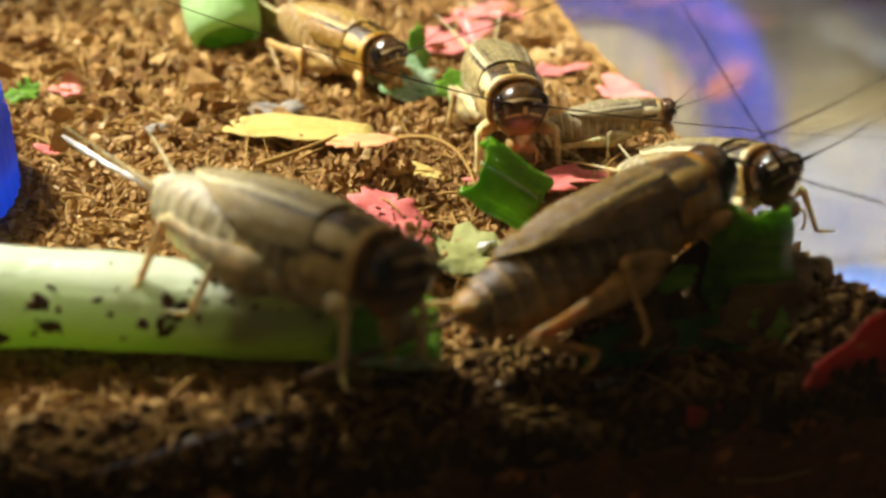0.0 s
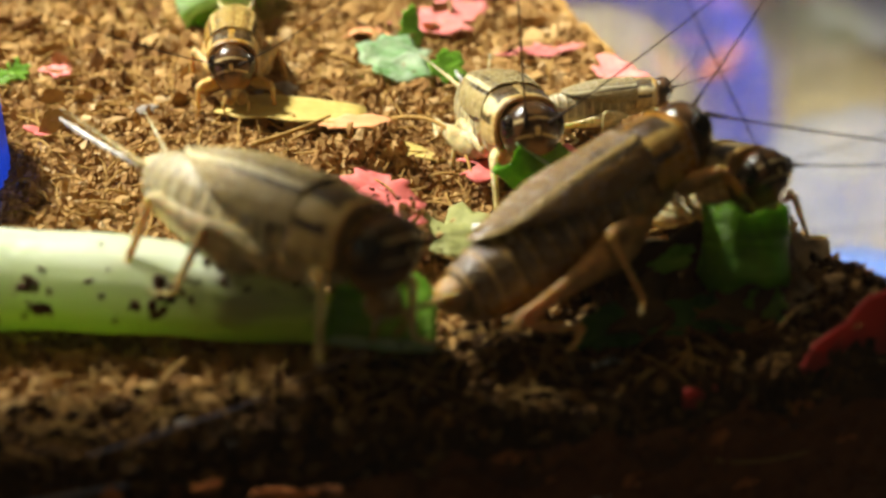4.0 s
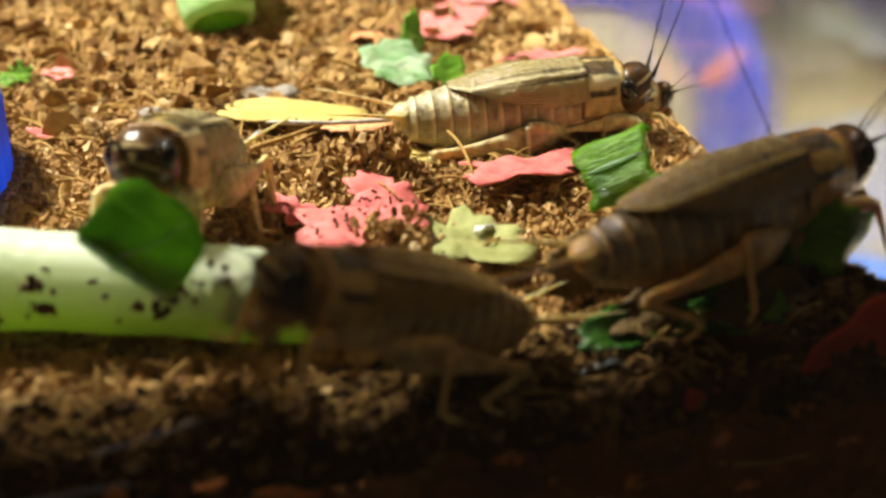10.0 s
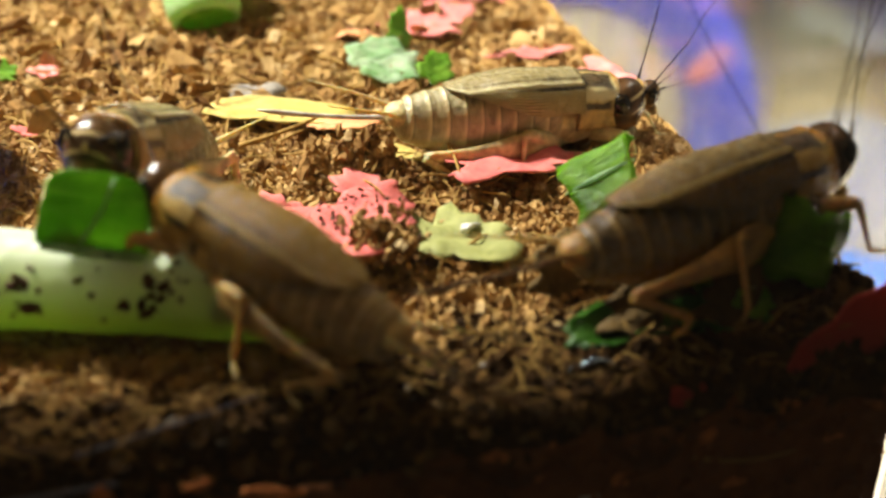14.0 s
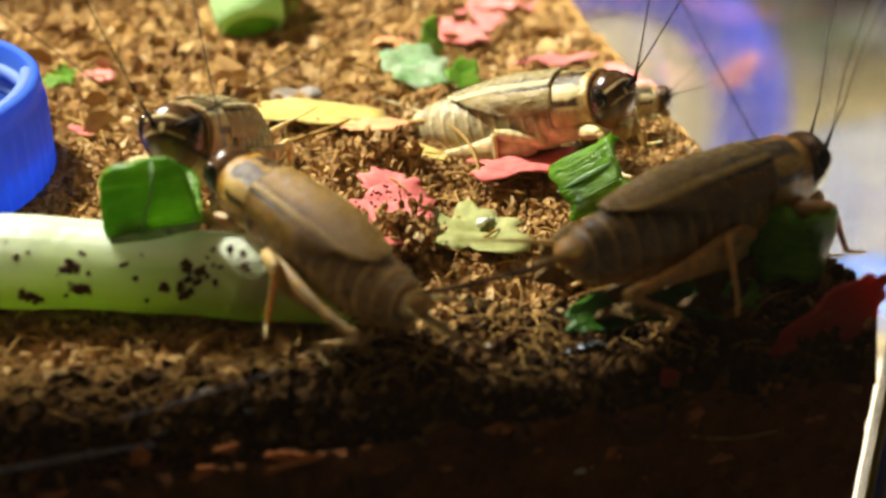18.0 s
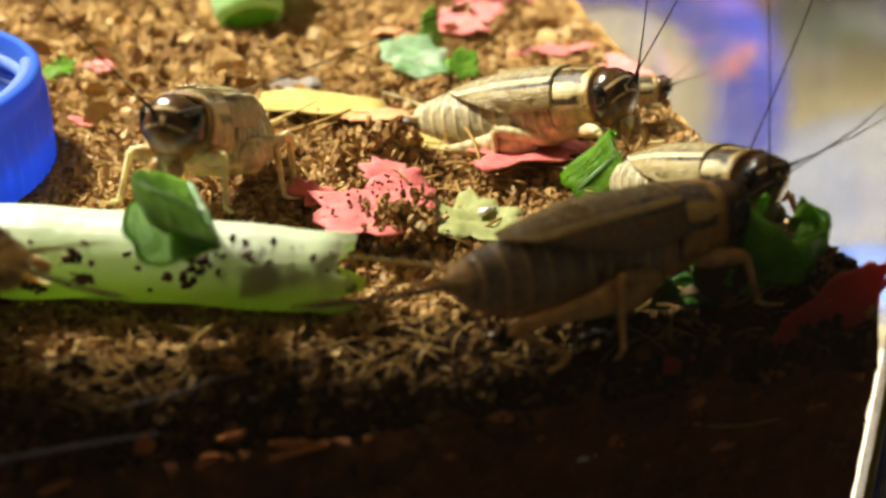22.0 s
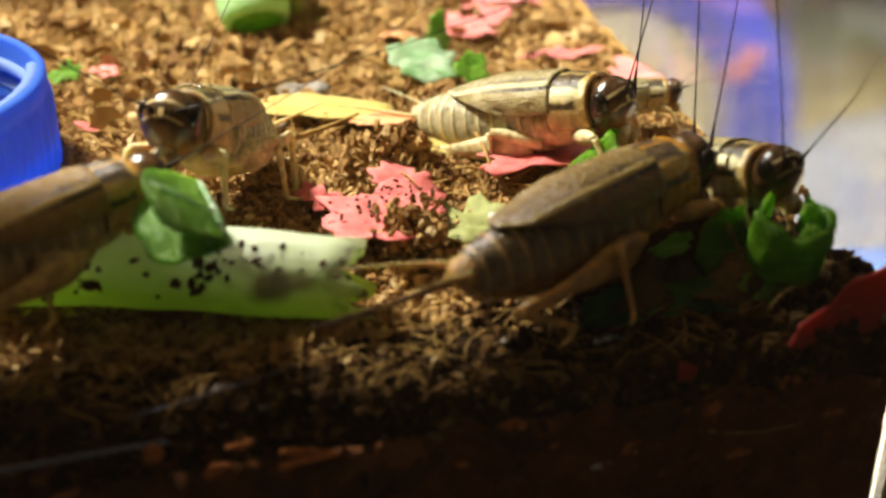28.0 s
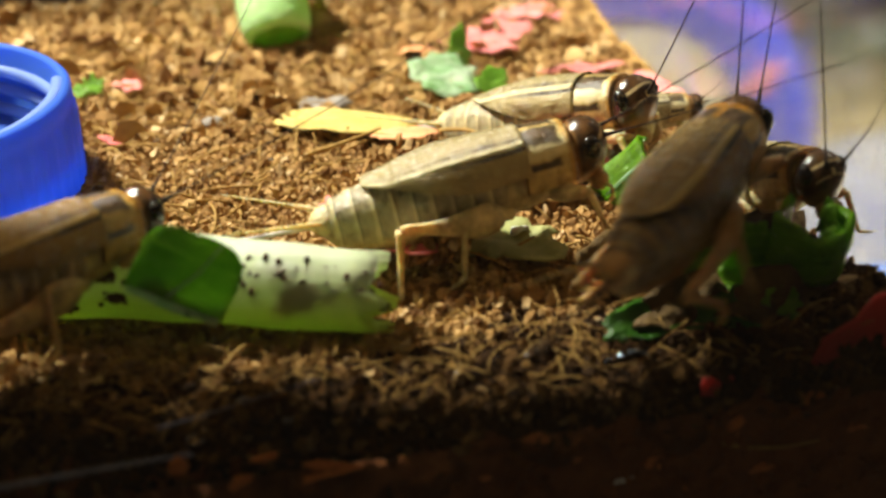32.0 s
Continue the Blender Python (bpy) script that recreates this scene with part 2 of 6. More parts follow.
def wing_pattern(back, edge, side_colour, vein_colour, streak, veins, rib_colour):
    """Wing case: netted back, a pale edge line over a dark streak, a veined hanging side."""
    def paint(nt, x, y, z, c, v):
        uv = nt.nodes.new("ShaderNodeTexCoord").outputs["UV"]
        along, across, _ = axes(nt, uv)
        w = wobble(nt, across, v, 0.035, 0.7)
        c = mix(nt, 0.6, c, back)
        patchy = ramp(nt, noise_tex(nt, v, 0.6, 4), [(0.35, (0.15,) * 3), (0.65, (1, 1, 1))])
        c = mix(nt, times(nt, patchy, 0.35), c, tuple(q * 0.55 for q in back))
        net = nt.nodes.new("ShaderNodeTexVoronoi")
        net.feature = "DISTANCE_TO_EDGE"
        net.inputs["Scale"].default_value = 1.7
        link(nt, coords(nt, 1.0, (1.3, 0.6, 1.0)), net.inputs["Vector"])
        lines = ramp(nt, net.outputs["Distance"], [(0.02, (1, 1, 1)), (0.11, (0, 0, 0))])
        c = mix(nt, times(nt, lines, veins * 0.4), c, vein_colour)
        rib = math_node(nt, "FRACT", math_node(nt, "MULTIPLY", w, 11.0))
        c = mix(nt, times(nt, band(nt, rib, 0.5, 0.08, 0.2), patchy, veins), c, vein_colour)
        c = mix(nt, times(nt, band(nt, rib, 0.0, 0.10, 0.12), fade(nt, w, 0.46, 0.40), 0.55), c, rib_colour)
        cross = math_node(nt, "FRACT", math_node(nt, "MULTIPLY", wobble(nt, along, v, 0.10, 0.9), 16.0))
        c = mix(nt, times(nt, band(nt, cross, 0.5, 0.05, 0.12), patchy, 0.30), c, rib_colour)
        c = mix(nt, times(nt, band(nt, w, 0.33, 0.02, 0.07), fade(nt, along, 0.1, 0.6), patchy, 0.75), c, streak)
        c = mix(nt, times(nt, fade(nt, w, 0.49, 0.54), 0.8), c, side_colour)
        sweep = math_node(nt, "DIVIDE", math_node(nt, "SUBTRACT", w, 0.5), math_node(nt, "SUBTRACT", 1.15, math_node(nt, "MULTIPLY", math_node(nt, "POWER", along, 2.0), 0.85)))
        fan = math_node(nt, "FRACT", math_node(nt, "MULTIPLY", sweep, 15.0))
        c = mix(nt, times(nt, fade(nt, w, 0.50, 0.55), band(nt, fan, 0.5, 0.08, 0.18), patchy, 0.85), c, vein_colour)
        c = mix(nt, times(nt, band(nt, w, 0.455, 0.022, 0.04), 0.85), c, edge)
        return mix(nt, times(nt, band(nt, w, 0.525, 0.022, 0.03), fade(nt, along, 0.3, 0.75), 0.95), c, streak)
    return paint


def pronotum_pattern(cream, rust):
    """Saddle: two dark blotches on top, a black wedge on each side, a rust collar."""
    def paint(nt, x, y, z, c, v):
        a = math_node(nt, "ABSOLUTE", x)
        yy = wobble(nt, y, v, 0.7, 1.0)
        c = mix(nt, times(nt, band(nt, wobble(nt, z, v, 0.4), 1.35, 0.35, 0.3), 0.7), c, cream)
        spot = times(nt, band(nt, wobble(nt, a, v, 0.5, 1.1), 1.05, 0.72, 0.2), band(nt, yy, 5.75, 1.10, 0.25), fade(nt, z, 0.9, 1.2))
        heart = times(nt, band(nt, a, 1.05, 0.18, 0.25), band(nt, yy, 5.6, 0.30, 0.35))
        c = mix(nt, times(nt, spot, 0.92), c, (0.024, 0.013, 0.008))
        c = mix(nt, times(nt, heart, 0.5), c, (0.13, 0.08, 0.04))
        c = mix(nt, times(nt, band(nt, x, 0.0, 0.05, 0.10), fade(nt, z, 1.2, 1.7), 0.6), c, (0.10, 0.055, 0.02))
        wedge = times(nt, band(nt, wobble(nt, z, v, 0.5), 0.45, 0.16, 0.2), band(nt, yy, 5.6, 0.95, 0.35))
        c = mix(nt, times(nt, wedge, 0.95), c, DARK)
        c = mix(nt, times(nt, fade(nt, wobble(nt, y, v, 0.25), 7.15, 7.35), 0.75), c, rust)
        rim = math_node(nt, "MAXIMUM", band(nt, y, 7.62, 0.06, 0.08), band(nt, y, 4.08, 0.06, 0.10))
        return mix(nt, times(nt, rim, 0.8), c, (0.10, 0.05, 0.02))
    return paint


def head_pattern(nt, x, y, z, c, v):
    """Glossy near-black skull, thin pale lines between the eyes, a rusty nape and an amber face."""
    a = math_node(nt, "ABSOLUTE", x)
    arch = math_node(nt, "ADD", wobble(nt, z, v, 0.22, 0.9), times(nt, a, a, 0.20))
    c = mix(nt, times(nt, fade(nt, arch, -1.4, -0.3), 0.94), c, (0.026, 0.012, 0.006))
    mottle = ramp(nt, noise_tex(nt, v, 0.9, 3), [(0.45, (0, 0, 0)), (0.68, (1, 1, 1))])
    c = mix(nt, times(nt, mottle, 0.6), c, (0.13, 0.055, 0.016))
    c = mix(nt, times(nt, band(nt, arch, 1.35, 0.05, 0.10), band(nt, a, 0.0, 1.3, 0.3), 0.75), c, (0.62, 0.47, 0.24))
    c = mix(nt, times(nt, band(nt, arch, 0.30, 0.06, 0.09), band(nt, a, 0.85, 0.45, 0.2), 0.7), c, (0.56, 0.40, 0.18))
    c = mix(nt, times(nt, band(nt, a, 0.0, 0.13, 0.10), band(nt, z, 0.55, 0.22, 0.15), 0.8), c, (0.62, 0.45, 0.20))
    c = mix(nt, times(nt, band(nt, a, 0.0, 0.5, 0.3), band(nt, z, -0.7, 0.35, 0.3), 0.55), c, (0.22, 0.10, 0.035))
    nape = times(nt, fade(nt, wobble(nt, y, v, 0.3), 0.75, 0.35), 0.75)
    return mix(nt, nape, c, (0.40, 0.20, 0.06))


def leg_pattern(nt, x, y, z, c, v):
    s = ramp(nt, noise_tex(nt, v, 2.2, 3), [(0.45, (0, 0, 0)), (0.6, (1, 1, 1))])
    return mix(nt, times(nt, s, 0.3), c, (0.20, 0.115, 0.045))


def plain_pattern(nt, x, y, z, c, v):
    return c


M_SOIL = soil_material("soil", False)
M_CRUMB = soil_material("soil_crumbs", True)
M_SHADED = soil_material("shaded_soil", False, True)
M_SHADEDCRUMB = soil_material("shaded_soil_crumbs", True, True)
M_REDSOIL = plain("dark_red_soil", (0.10, 0.030, 0.008), (0.25, 0.085, 0.022), 0.5, 0.8, 0.3)
M_FIBRE = plain("fibre", (0.26, 0.14, 0.03), (0.48, 0.29, 0.08), 1.0)
M_GREY = plain("grey_stone", (0.16, 0.13, 0.11), (0.40, 0.35, 0.30), 1.2)
M_PINK = plain("pink_petal", (0.60, 0.12, 0.12), (0.80, 0.29, 0.26), 0.5, 0.6, 0.08, 0.2, spread=0.3)
M_RED = plain("red_petal", (0.58, 0.08, 0.08), (0.82, 0.24, 0.22), 0.5, 0.6, 0.08, 0.2)
M_ORANGE = plain("orange_petal", (0.75, 0.26, 0.10), (0.88, 0.42, 0.22), 0.5, 0.6, 0.08, 0.2)
M_YELLOW = plain("dry_yellow_leaf", (0.46, 0.32, 0.07), (0.64, 0.49, 0.16), 0.4, 0.6, 0.08, 0.2)
M_DRY = plain("dry_green_leaf", (0.20, 0.21, 0.06), (0.38, 0.38, 0.15), 0.5, 0.65, 0.1, 0.2)
M_LEAF = leafy("fresh_leaf", (0.14, 0.37, 0.02), (0.32, 0.58, 0.055), 0.3)
M_LEAFDARK = leafy("dark_leaf", (0.08, 0.27, 0.006), (0.26, 0.52, 0.018), 0.2)
# pale leaf; its light tone also carries the scrap's white glare
M_LEAFPALE = leafy("pale_leaf", (0.28, 0.58, 0.20), (0.80, 0.90, 0.70), 0.15)
M_BLUE = thin("blue_plastic", (0.11, 0.28, 0.97), 0.3)
# lighter copy of the cap's blue: highlights inside the cap painted in
M_LITTHREAD = thin("lit_blue_plastic", (0.42, 0.58, 0.96), 0.25)
M_REDTHIN = thin("translucent_red_petal", (0.62, 0.07, 0.05), 0.5)
M_CHIP = plain("bark", (0.40, 0.11, 0.028), (0.62, 0.21, 0.05), 0.8, 0.7, 0.2)
M_LEAFDEEP = leafy("deep_green_leaf", (0.03, 0.13, 0.010), (0.10, 0.28, 0.025), 0.3)
M_SHADELITTER = plain("rotten_leaf", (0.05, 0.030, 0.010), (0.17, 0.10, 0.03), 0.6, 0.6, 0.3)
M_CREAMPL = plain("cream_plastic", (0.60, 0.55, 0.44), (0.72, 0.68, 0.58), 0.1, 0.5, 0.01)
M_FOIL = plain("foil", (0.35, 0.45, 0.60), (0.75, 0.85, 0.95), 1.5, 0.25, 0.1, 0, 0.8)
M_TWIG = plain("grey_twig", (0.10, 0.095, 0.13), (0.22, 0.215, 0.28), 0.8)
M_TABLE = plain("table", (0.68, 0.58, 0.43), (0.84, 0.75, 0.59), 0.02, 0.45, 0.05)
M_WALL = plain("room_wall", (0.26, 0.21, 0.13), (0.42, 0.36, 0.25), 0.012, 0.9, 0.1)
M_CLEAR = clear_material("clear_plastic_front", (0.97, 0.97, 0.96), 0.02, 0.0)
M_CLEARSIDE = clear_material("clear_plastic_side", (0.93, 0.93, 0.92), 0.06, 0.035)
def smeared_material(name):
    """Scuffed clear plastic that blurs what stands behind it."""
    mat, nt, b = material(name)
    nt.nodes.remove(b)
    v = coords(nt, 1.0, (1, 0.8, 0.12))
    patch = noise_tex(nt, v, 0.25, 4)
    rf = nt.nodes.new("ShaderNodeBsdfRefraction")
    rf.inputs["IOR"].default_value = 1.12
    rf.inputs["Color"].default_value = (0.95, 0.95, 0.95, 1)
    link(nt, ramp(nt, patch, [(0.35, (0.07,) * 3), (0.7, (0.24,) * 3)]), rf.inputs["Roughness"])
    tr = nt.nodes.new("ShaderNodeBsdfTransparent")
    tr.inputs[0].default_value = (0.95, 0.95, 0.95, 1)
    df = nt.nodes.new("ShaderNodeBsdfDiffuse")
    df.inputs[0].default_value = (0.8, 0.8, 0.78, 1)
    gl = nt.nodes.new("ShaderNodeBsdfGlossy")
    gl.inputs["Roughness"].default_value = 0.09
    m1, m2, m3 = (nt.nodes.new("ShaderNodeMixShader") for _ in range(3))
    link(nt, ramp(nt, patch, [(0.35, (0.25,) * 3), (0.65, (0.05,) * 3)]), m1.inputs[0])
    link(nt, rf.outputs[0], m1.inputs[1])
    link(nt, tr.outputs[0], m1.inputs[2])
    m2.inputs[0].default_value = 0.03
    link(nt, m1.outputs[0], m2.inputs[1])
    link(nt, df.outputs[0], m2.inputs[2])
    lw = nt.nodes.new("ShaderNodeLayerWeight")
    lw.inputs[0].default_value = 0.5
    link(nt, math_node(nt, "ADD", math_node(nt, "MULTIPLY", math_node(nt, "POWER", lw.outputs["Facing"], 5.0), 0.9), 0.03), m3.inputs[0])
    link(nt, m2.outputs[0], m3.inputs[1])
    link(nt, gl.outputs[0], m3.inputs[2])
    link(nt, m3.outputs[0], nt.nodes["Material Output"].inputs[0])
    return mat


M_SMEAR = smeared_material("smeared_plastic_side")
M_SKYBLUE = thin("sky_blue_plastic", (0.05, 0.30, 1.0), 0.12)
M_PALEPAPER = plain("pale_paper", (0.40, 0.41, 0.43), (0.70, 0.71, 0.74), 0.05, 0.8, 0.2)
M_PAPER = plain("grey_paper", (0.10, 0.105, 0.125), (0.20, 0.205, 0.23), 0.05, 0.8, 0.2)
M_BLUETHIN = thin("blue_translucent_plastic", (0.09, 0.13, 0.85), 0.25)
M_CREAMTHIN = thin("cream_translucent_plastic", (0.90, 0.84, 0.66), 0.5)
M_CLOTH = plain("olive_cloth", (0.13, 0.10, 0.045), (0.42, 0.34, 0.17), 0.03, 0.9, 0.3)
M_BLOCKER = thin("tan_translucent_plastic", (0.62, 0.52, 0.35), 0.5)
M_WINGSCRAP = plain("papery_wing", (0.62, 0.60, 0.55), (0.82, 0.80, 0.76), 1.0, 0.35, 0.05)
M_EDGE = thin("plastic_edge", (0.92, 0.89, 0.74), 0.2)

def coat(name, abdomen, dark, belly, back, edge, side_colour, vein, saddle, rust, leg, shine, netted=False, veins=0.3):
    """The shell materials of one cricket: abdomen, wing cases, saddle, legs."""
    return (chitin(name + "_abdomen", abdomen, abdomen_pattern(dark, tuple(min(0.8, q * 1.2) for q in abdomen), belly), 0.24, 0.4, 0.3, 1.05, shine),
            chitin(name + "_wing", back, wing_pattern(back, edge, side_colour, vein, DARK, veins, tuple(0.6 * p + 0.4 * q for p, q in zip(edge, back))), 0.22, 0.5, 0.12, 1.15, shine * 0.9, netted),
            chitin(name + "_saddle", saddle, pronotum_pattern(edge, rust), 0.28, 0.4, 0.12, 1.15, shine),
            chitin(name + "_leg", leg, leg_pattern, 0.34, 0.4, 0.5, 1.0, shine))


PALE = coat("pale_cricket", (0.64, 0.54, 0.33), (0.34, 0.28, 0.16), (0.80, 0.66, 0.32), (0.36, 0.285, 0.155), (0.84, 0.74, 0.48), (0.54, 0.43, 0.23), (0.085, 0.05, 0.022), (0.60, 0.45, 0.22), (0.40, 0.22, 0.07), (0.76, 0.62, 0.32), 0.55)
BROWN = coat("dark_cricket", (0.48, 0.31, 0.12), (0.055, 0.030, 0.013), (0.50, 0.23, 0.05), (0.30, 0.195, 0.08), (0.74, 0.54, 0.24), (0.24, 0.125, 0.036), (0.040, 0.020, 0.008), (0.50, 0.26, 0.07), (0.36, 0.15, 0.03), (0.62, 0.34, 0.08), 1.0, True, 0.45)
TAWNY = coat("tawny_cricket", (0.64, 0.44, 0.20), (0.24, 0.14, 0.055), (0.68, 0.45, 0.16), (0.46, 0.295, 0.12), (0.74, 0.54, 0.26), (0.40, 0.235, 0.085), (0.075, 0.038, 0.014), (0.62, 0.38, 0.13), (0.44, 0.21, 0.05), (0.68, 0.44, 0.15), 0.65)
M_HEAD = chitin("cricket_head", (0.40, 0.20, 0.055), head_pattern, 0.18, 0.15, 0.15, 1.0, 0.5)
M_NECK = chitin("cricket_neck", (0.42, 0.27, 0.11), plain_pattern, 0.4, 0.3, 0.5)
M_EYE = chitin("cricket_eye", (0.012, 0.008, 0.006), plain_pattern, 0.08, 0.02, shine=0.6)
M_FEELER = chitin("cricket_antenna", (0.030, 0.018, 0.012), plain_pattern, 0.5, 0.3, 0.0, 1.0, 0.1)
M_CERCUS = chitin("cricket_cercus", (0.62, 0.50, 0.28), plain_pattern, 0.3)
M_EGGTUBE = chitin("cricket_egg_tube", (0.22, 0.13, 0.07), plain_pattern, 0.16, 0.05, 0.1, 1.0, 0.8)
M_EGGTUBE_PALE = chitin("pale_cricket_egg_tube", (0.62, 0.56, 0.54), plain_pattern, 0.16, 0.05, 0.1, 0.8, 0.8)


# ---- mesh helpers (millimetres in, metres out) ----
def mesh_from(name, verts, faces, smooth=True):
    me = bpy.data.meshes.new(name)
    me.from_pydata([(x * MM, y * MM, z * MM) for x, y, z in verts], [], faces)
    if smooth:
        me.polygons.foreach_set("use_smooth", [True] * len(me.polygons))
    me.update()
    return me


def part(name, geometry, mat, parent=None, label="", smooth=True):
    """Links (verts, faces) as one mesh object under a thing or a part."""
    me = mesh_from(name, *geometry, smooth)
    me.materials.append(mat)
    ob = new(name, me)
    if parent is not None:
        ob.parent = parent
    if label:
        ob["label"] = label
    return ob


def thing(name, m, label, category, group="", kind=""):
    ob = new(name)
    ob.matrix_world = m
    ob.empty_display_size = 0.002
    return tagged(ob, label, category, group, kind)


def join(*geos):
    verts, faces = [], []
    for v, f in geos:
        o = len(verts)
        verts += list(v)
        faces += [tuple(i + o for i in q) for q in f]
    return verts, faces


def moved(geo, m):
    return [tuple(m @ Vector(v)) for v in geo[0]], geo[1]


def tube(points, radii, sides=8, squash=1.0, closed=True):
    """A round bar along points, a radius at each."""
    pts = [Vector(p) for p in points]
    verts, faces = [], []
    ref = Vector((0, 0, 1))
    for i, p in enumerate(pts):
        d = (pts[min(i + 1, len(pts) - 1)] - pts[max(i - 1, 0)]).normalized()
        u = d.cross(ref)
        if u.length < 0.15:
            u = d.cross(Vector((1, 0, 0)))
        u.normalize()
        w = u.cross(d).normalized()
        for k in range(sides):
            a = 2 * math.pi * k / sides
            verts.append(tuple(p + u * math.cos(a) * radii[i] * squash + w * math.sin(a) * radii[i]))
    n = len(pts)
    for i in range(n - 1):
        for k in range(sides):
            k2 = (k + 1) % sides
            faces.append((i * sides + k, i * sides + k2, (i + 1) * sides + k2, (i + 1) * sides + k))
    if closed:
        faces.append(tuple(reversed(range(sides))))
        faces.append(tuple((n - 1) * sides + k for k in range(sides)))
    return verts, faces


def bezier(a, b, c, n):
    a, b, c = Vector(a), Vector(b), Vector(c)
    return [a * (1 - t) ** 2 + b * 2 * t * (1 - t) + c * t * t for t in (i / (n - 1) for i in range(n))]


def blob(centre, size, rings=10, sides=14, rough=0.0, seed=0, shape=None):
    verts, faces = [], []
    for i in range(rings + 1):
        th = math.pi * i / rings
        for k in range(sides):
            ph = 2 * math.pi * k / sides
            d = Vector((math.sin(th) * math.cos(ph), math.sin(th) * math.sin(ph), math.cos(th)))
            r = 1 + rough * noise.noise(d * 1.7 + Vector((seed * 3.1, 0, 0)))
            if shape:
                d = Vector(shape(d.x, d.y, d.z))
            verts.append((centre[0] + d.x * size[0] * r, centre[1] + d.y * size[1] * r, centre[2] + d.z * size[2] * r))
    for i in range(rings):
        for k in range(sides):
            k2 = (k + 1) % sides
            faces.append((i * sides + k, (i + 1) * sides + k, (i + 1) * sides + k2, i * sides + k2))
    return verts, faces


def shell(section, ys, span, thickness, sides=16):
    """An arched plate: section(y, s) gives a point for s in span (or span(y)), offset inward for its underside."""
    verts, faces = [], []
    n = sides + 1
    for layer in (0, 1):
        for y in ys:
            lo, hi = span(y) if callable(span) else span
            for k in range(n):
                s = lo + (hi - lo) * k / sides
                x, z = section(y, s)
                q = 1 - layer * thickness / max(math.hypot(x, z), 0.5)
                verts.append((x * q, y, z * q))
    m = len(ys)
    for layer in (0, 1):
        o = layer * m * n
        for i in range(m - 1):
            for k in range(sides):
                q = (o + i * n + k, o + i * n + k + 1, o + (i + 1) * n + k + 1, o + (i + 1) * n + k)
                faces.append(q if layer else q[::-1])
    edge = [k for k in range(n)] + [i * n + n - 1 for i in range(1, m)] + [(m - 1) * n + k for k in range(n - 2, -1, -1)] + [i * n for i in range(m - 2, 0, -1)]
    for a, b in zip(edge, edge[1:] + edge[:1]):
        faces.append((a, b, b + m * n, a + m * n))
    return verts, faces


def flake(length, width, seed, curl=0.15, thick=0.12, ragged=0.22, ripple=0.25, n=32, square=0.0):
    """A torn scrap of leaf or petal with a ragged outline, curled and rippled, with thickness."""
    rng = random.Random(seed)
    ph = [rng.uniform(0, 6.28) for _ in range(5)]
    rings = 5
    top = []
    for j in range(rings + 1):
        f = j / rings
        for k in range(n):
            a = 2 * math.pi * k / n
            r = 1 + ragged * (0.5 * math.sin(2 * a + ph[0]) + 0.35 * math.sin(3 * a + ph[1]) + 0.3 * math.sin(5 * a + ph[2])) + ragged * 0.35 * math.sin(9 * a + ph[3])
            if square:
                r *= 1 + square * ((abs(math.cos(a)) ** 5 + abs(math.sin(a)) ** 5) ** -0.2 - 1)
            x, y = math.cos(a) * r * f * length / 2, math.sin(a) * r * f * width / 2
            z = curl * (y * y / width - x * x / length * 0.4) + ripple * noise.noise(Vector((x * 0.5 + seed, y * 0.5, seed * 0.7)))
            top.append((x, y, z))
    verts = top + [(x, y, z - thick) for x, y, z in top]
    m = len(top)
    faces = []
    for j in range(rings):
        for k in range(n):
            k2 = (k + 1) % n
            a, b, c, d = j * n + k, j * n + k2, (j + 1) * n + k2, (j + 1) * n + k
            faces.append((a, d, c, b))
            faces.append((a + m, b + m, c + m, d + m))
    o = rings * n
    for k in range(n):
        k2 = (k + 1) % n
        faces.append((o + k, o + k + m, o + k2 + m, o + k2))
    return verts, faces


def box(x0, y0, z0, x1, y1, z1):
    v = [(x, y, z) for x in (x0, x1) for y in (y0, y1) for z in (z0, z1)]
    return v, [(0, 1, 3, 2), (4, 6, 7, 5), (0, 4, 5, 1), (2, 3, 7, 6), (0, 2, 6, 4), (1, 5, 7, 3)]


def structure(name, geo, mat, label, category, smooth=False):
    return tagged(part(name, geo, mat, None, "", smooth), label, category, kind="structure")


# ---- the box, the soil and the room round it ----
X0, X1, Y0, Y1 = -48.0, 41.4, 58.0, 143.0


def side(y):
    """Inner face of the side panel, which stands a little askew."""
    return X1 + (y - Y0) * 0.045



def crest(x):
    """Where the soil surface breaks off towards the front panel."""
    return 59.3 + 3.3 * min(1.0, max(0.0, (16.0 - x) / 26.0)) + 0.8 * noise.noise(Vector((x * 0.25, 1.0, 2.0)))


def ground(x, y):
    """Height of the soil surface."""
    z = 0.75 * noise.noise(Vector((x * 0.10, y * 0.10, 3.0))) + 0.5 * noise.noise(Vector((x * 0.33, y * 0.33, 9.0)))
    z += 2.6 * math.exp(-(((x - 41) / 5.0) ** 2 + ((y - 63) / 5.0) ** 2))
    z += 1.3 * math.exp(-(((x - 15) / 4.0) ** 2 + ((y - 89) / 3.2) ** 2))
    z += 0.05 * max(0.0, y - 112)
    z -= 2.6 * max(0.0, crest(x) - y)
    return z - 0.5


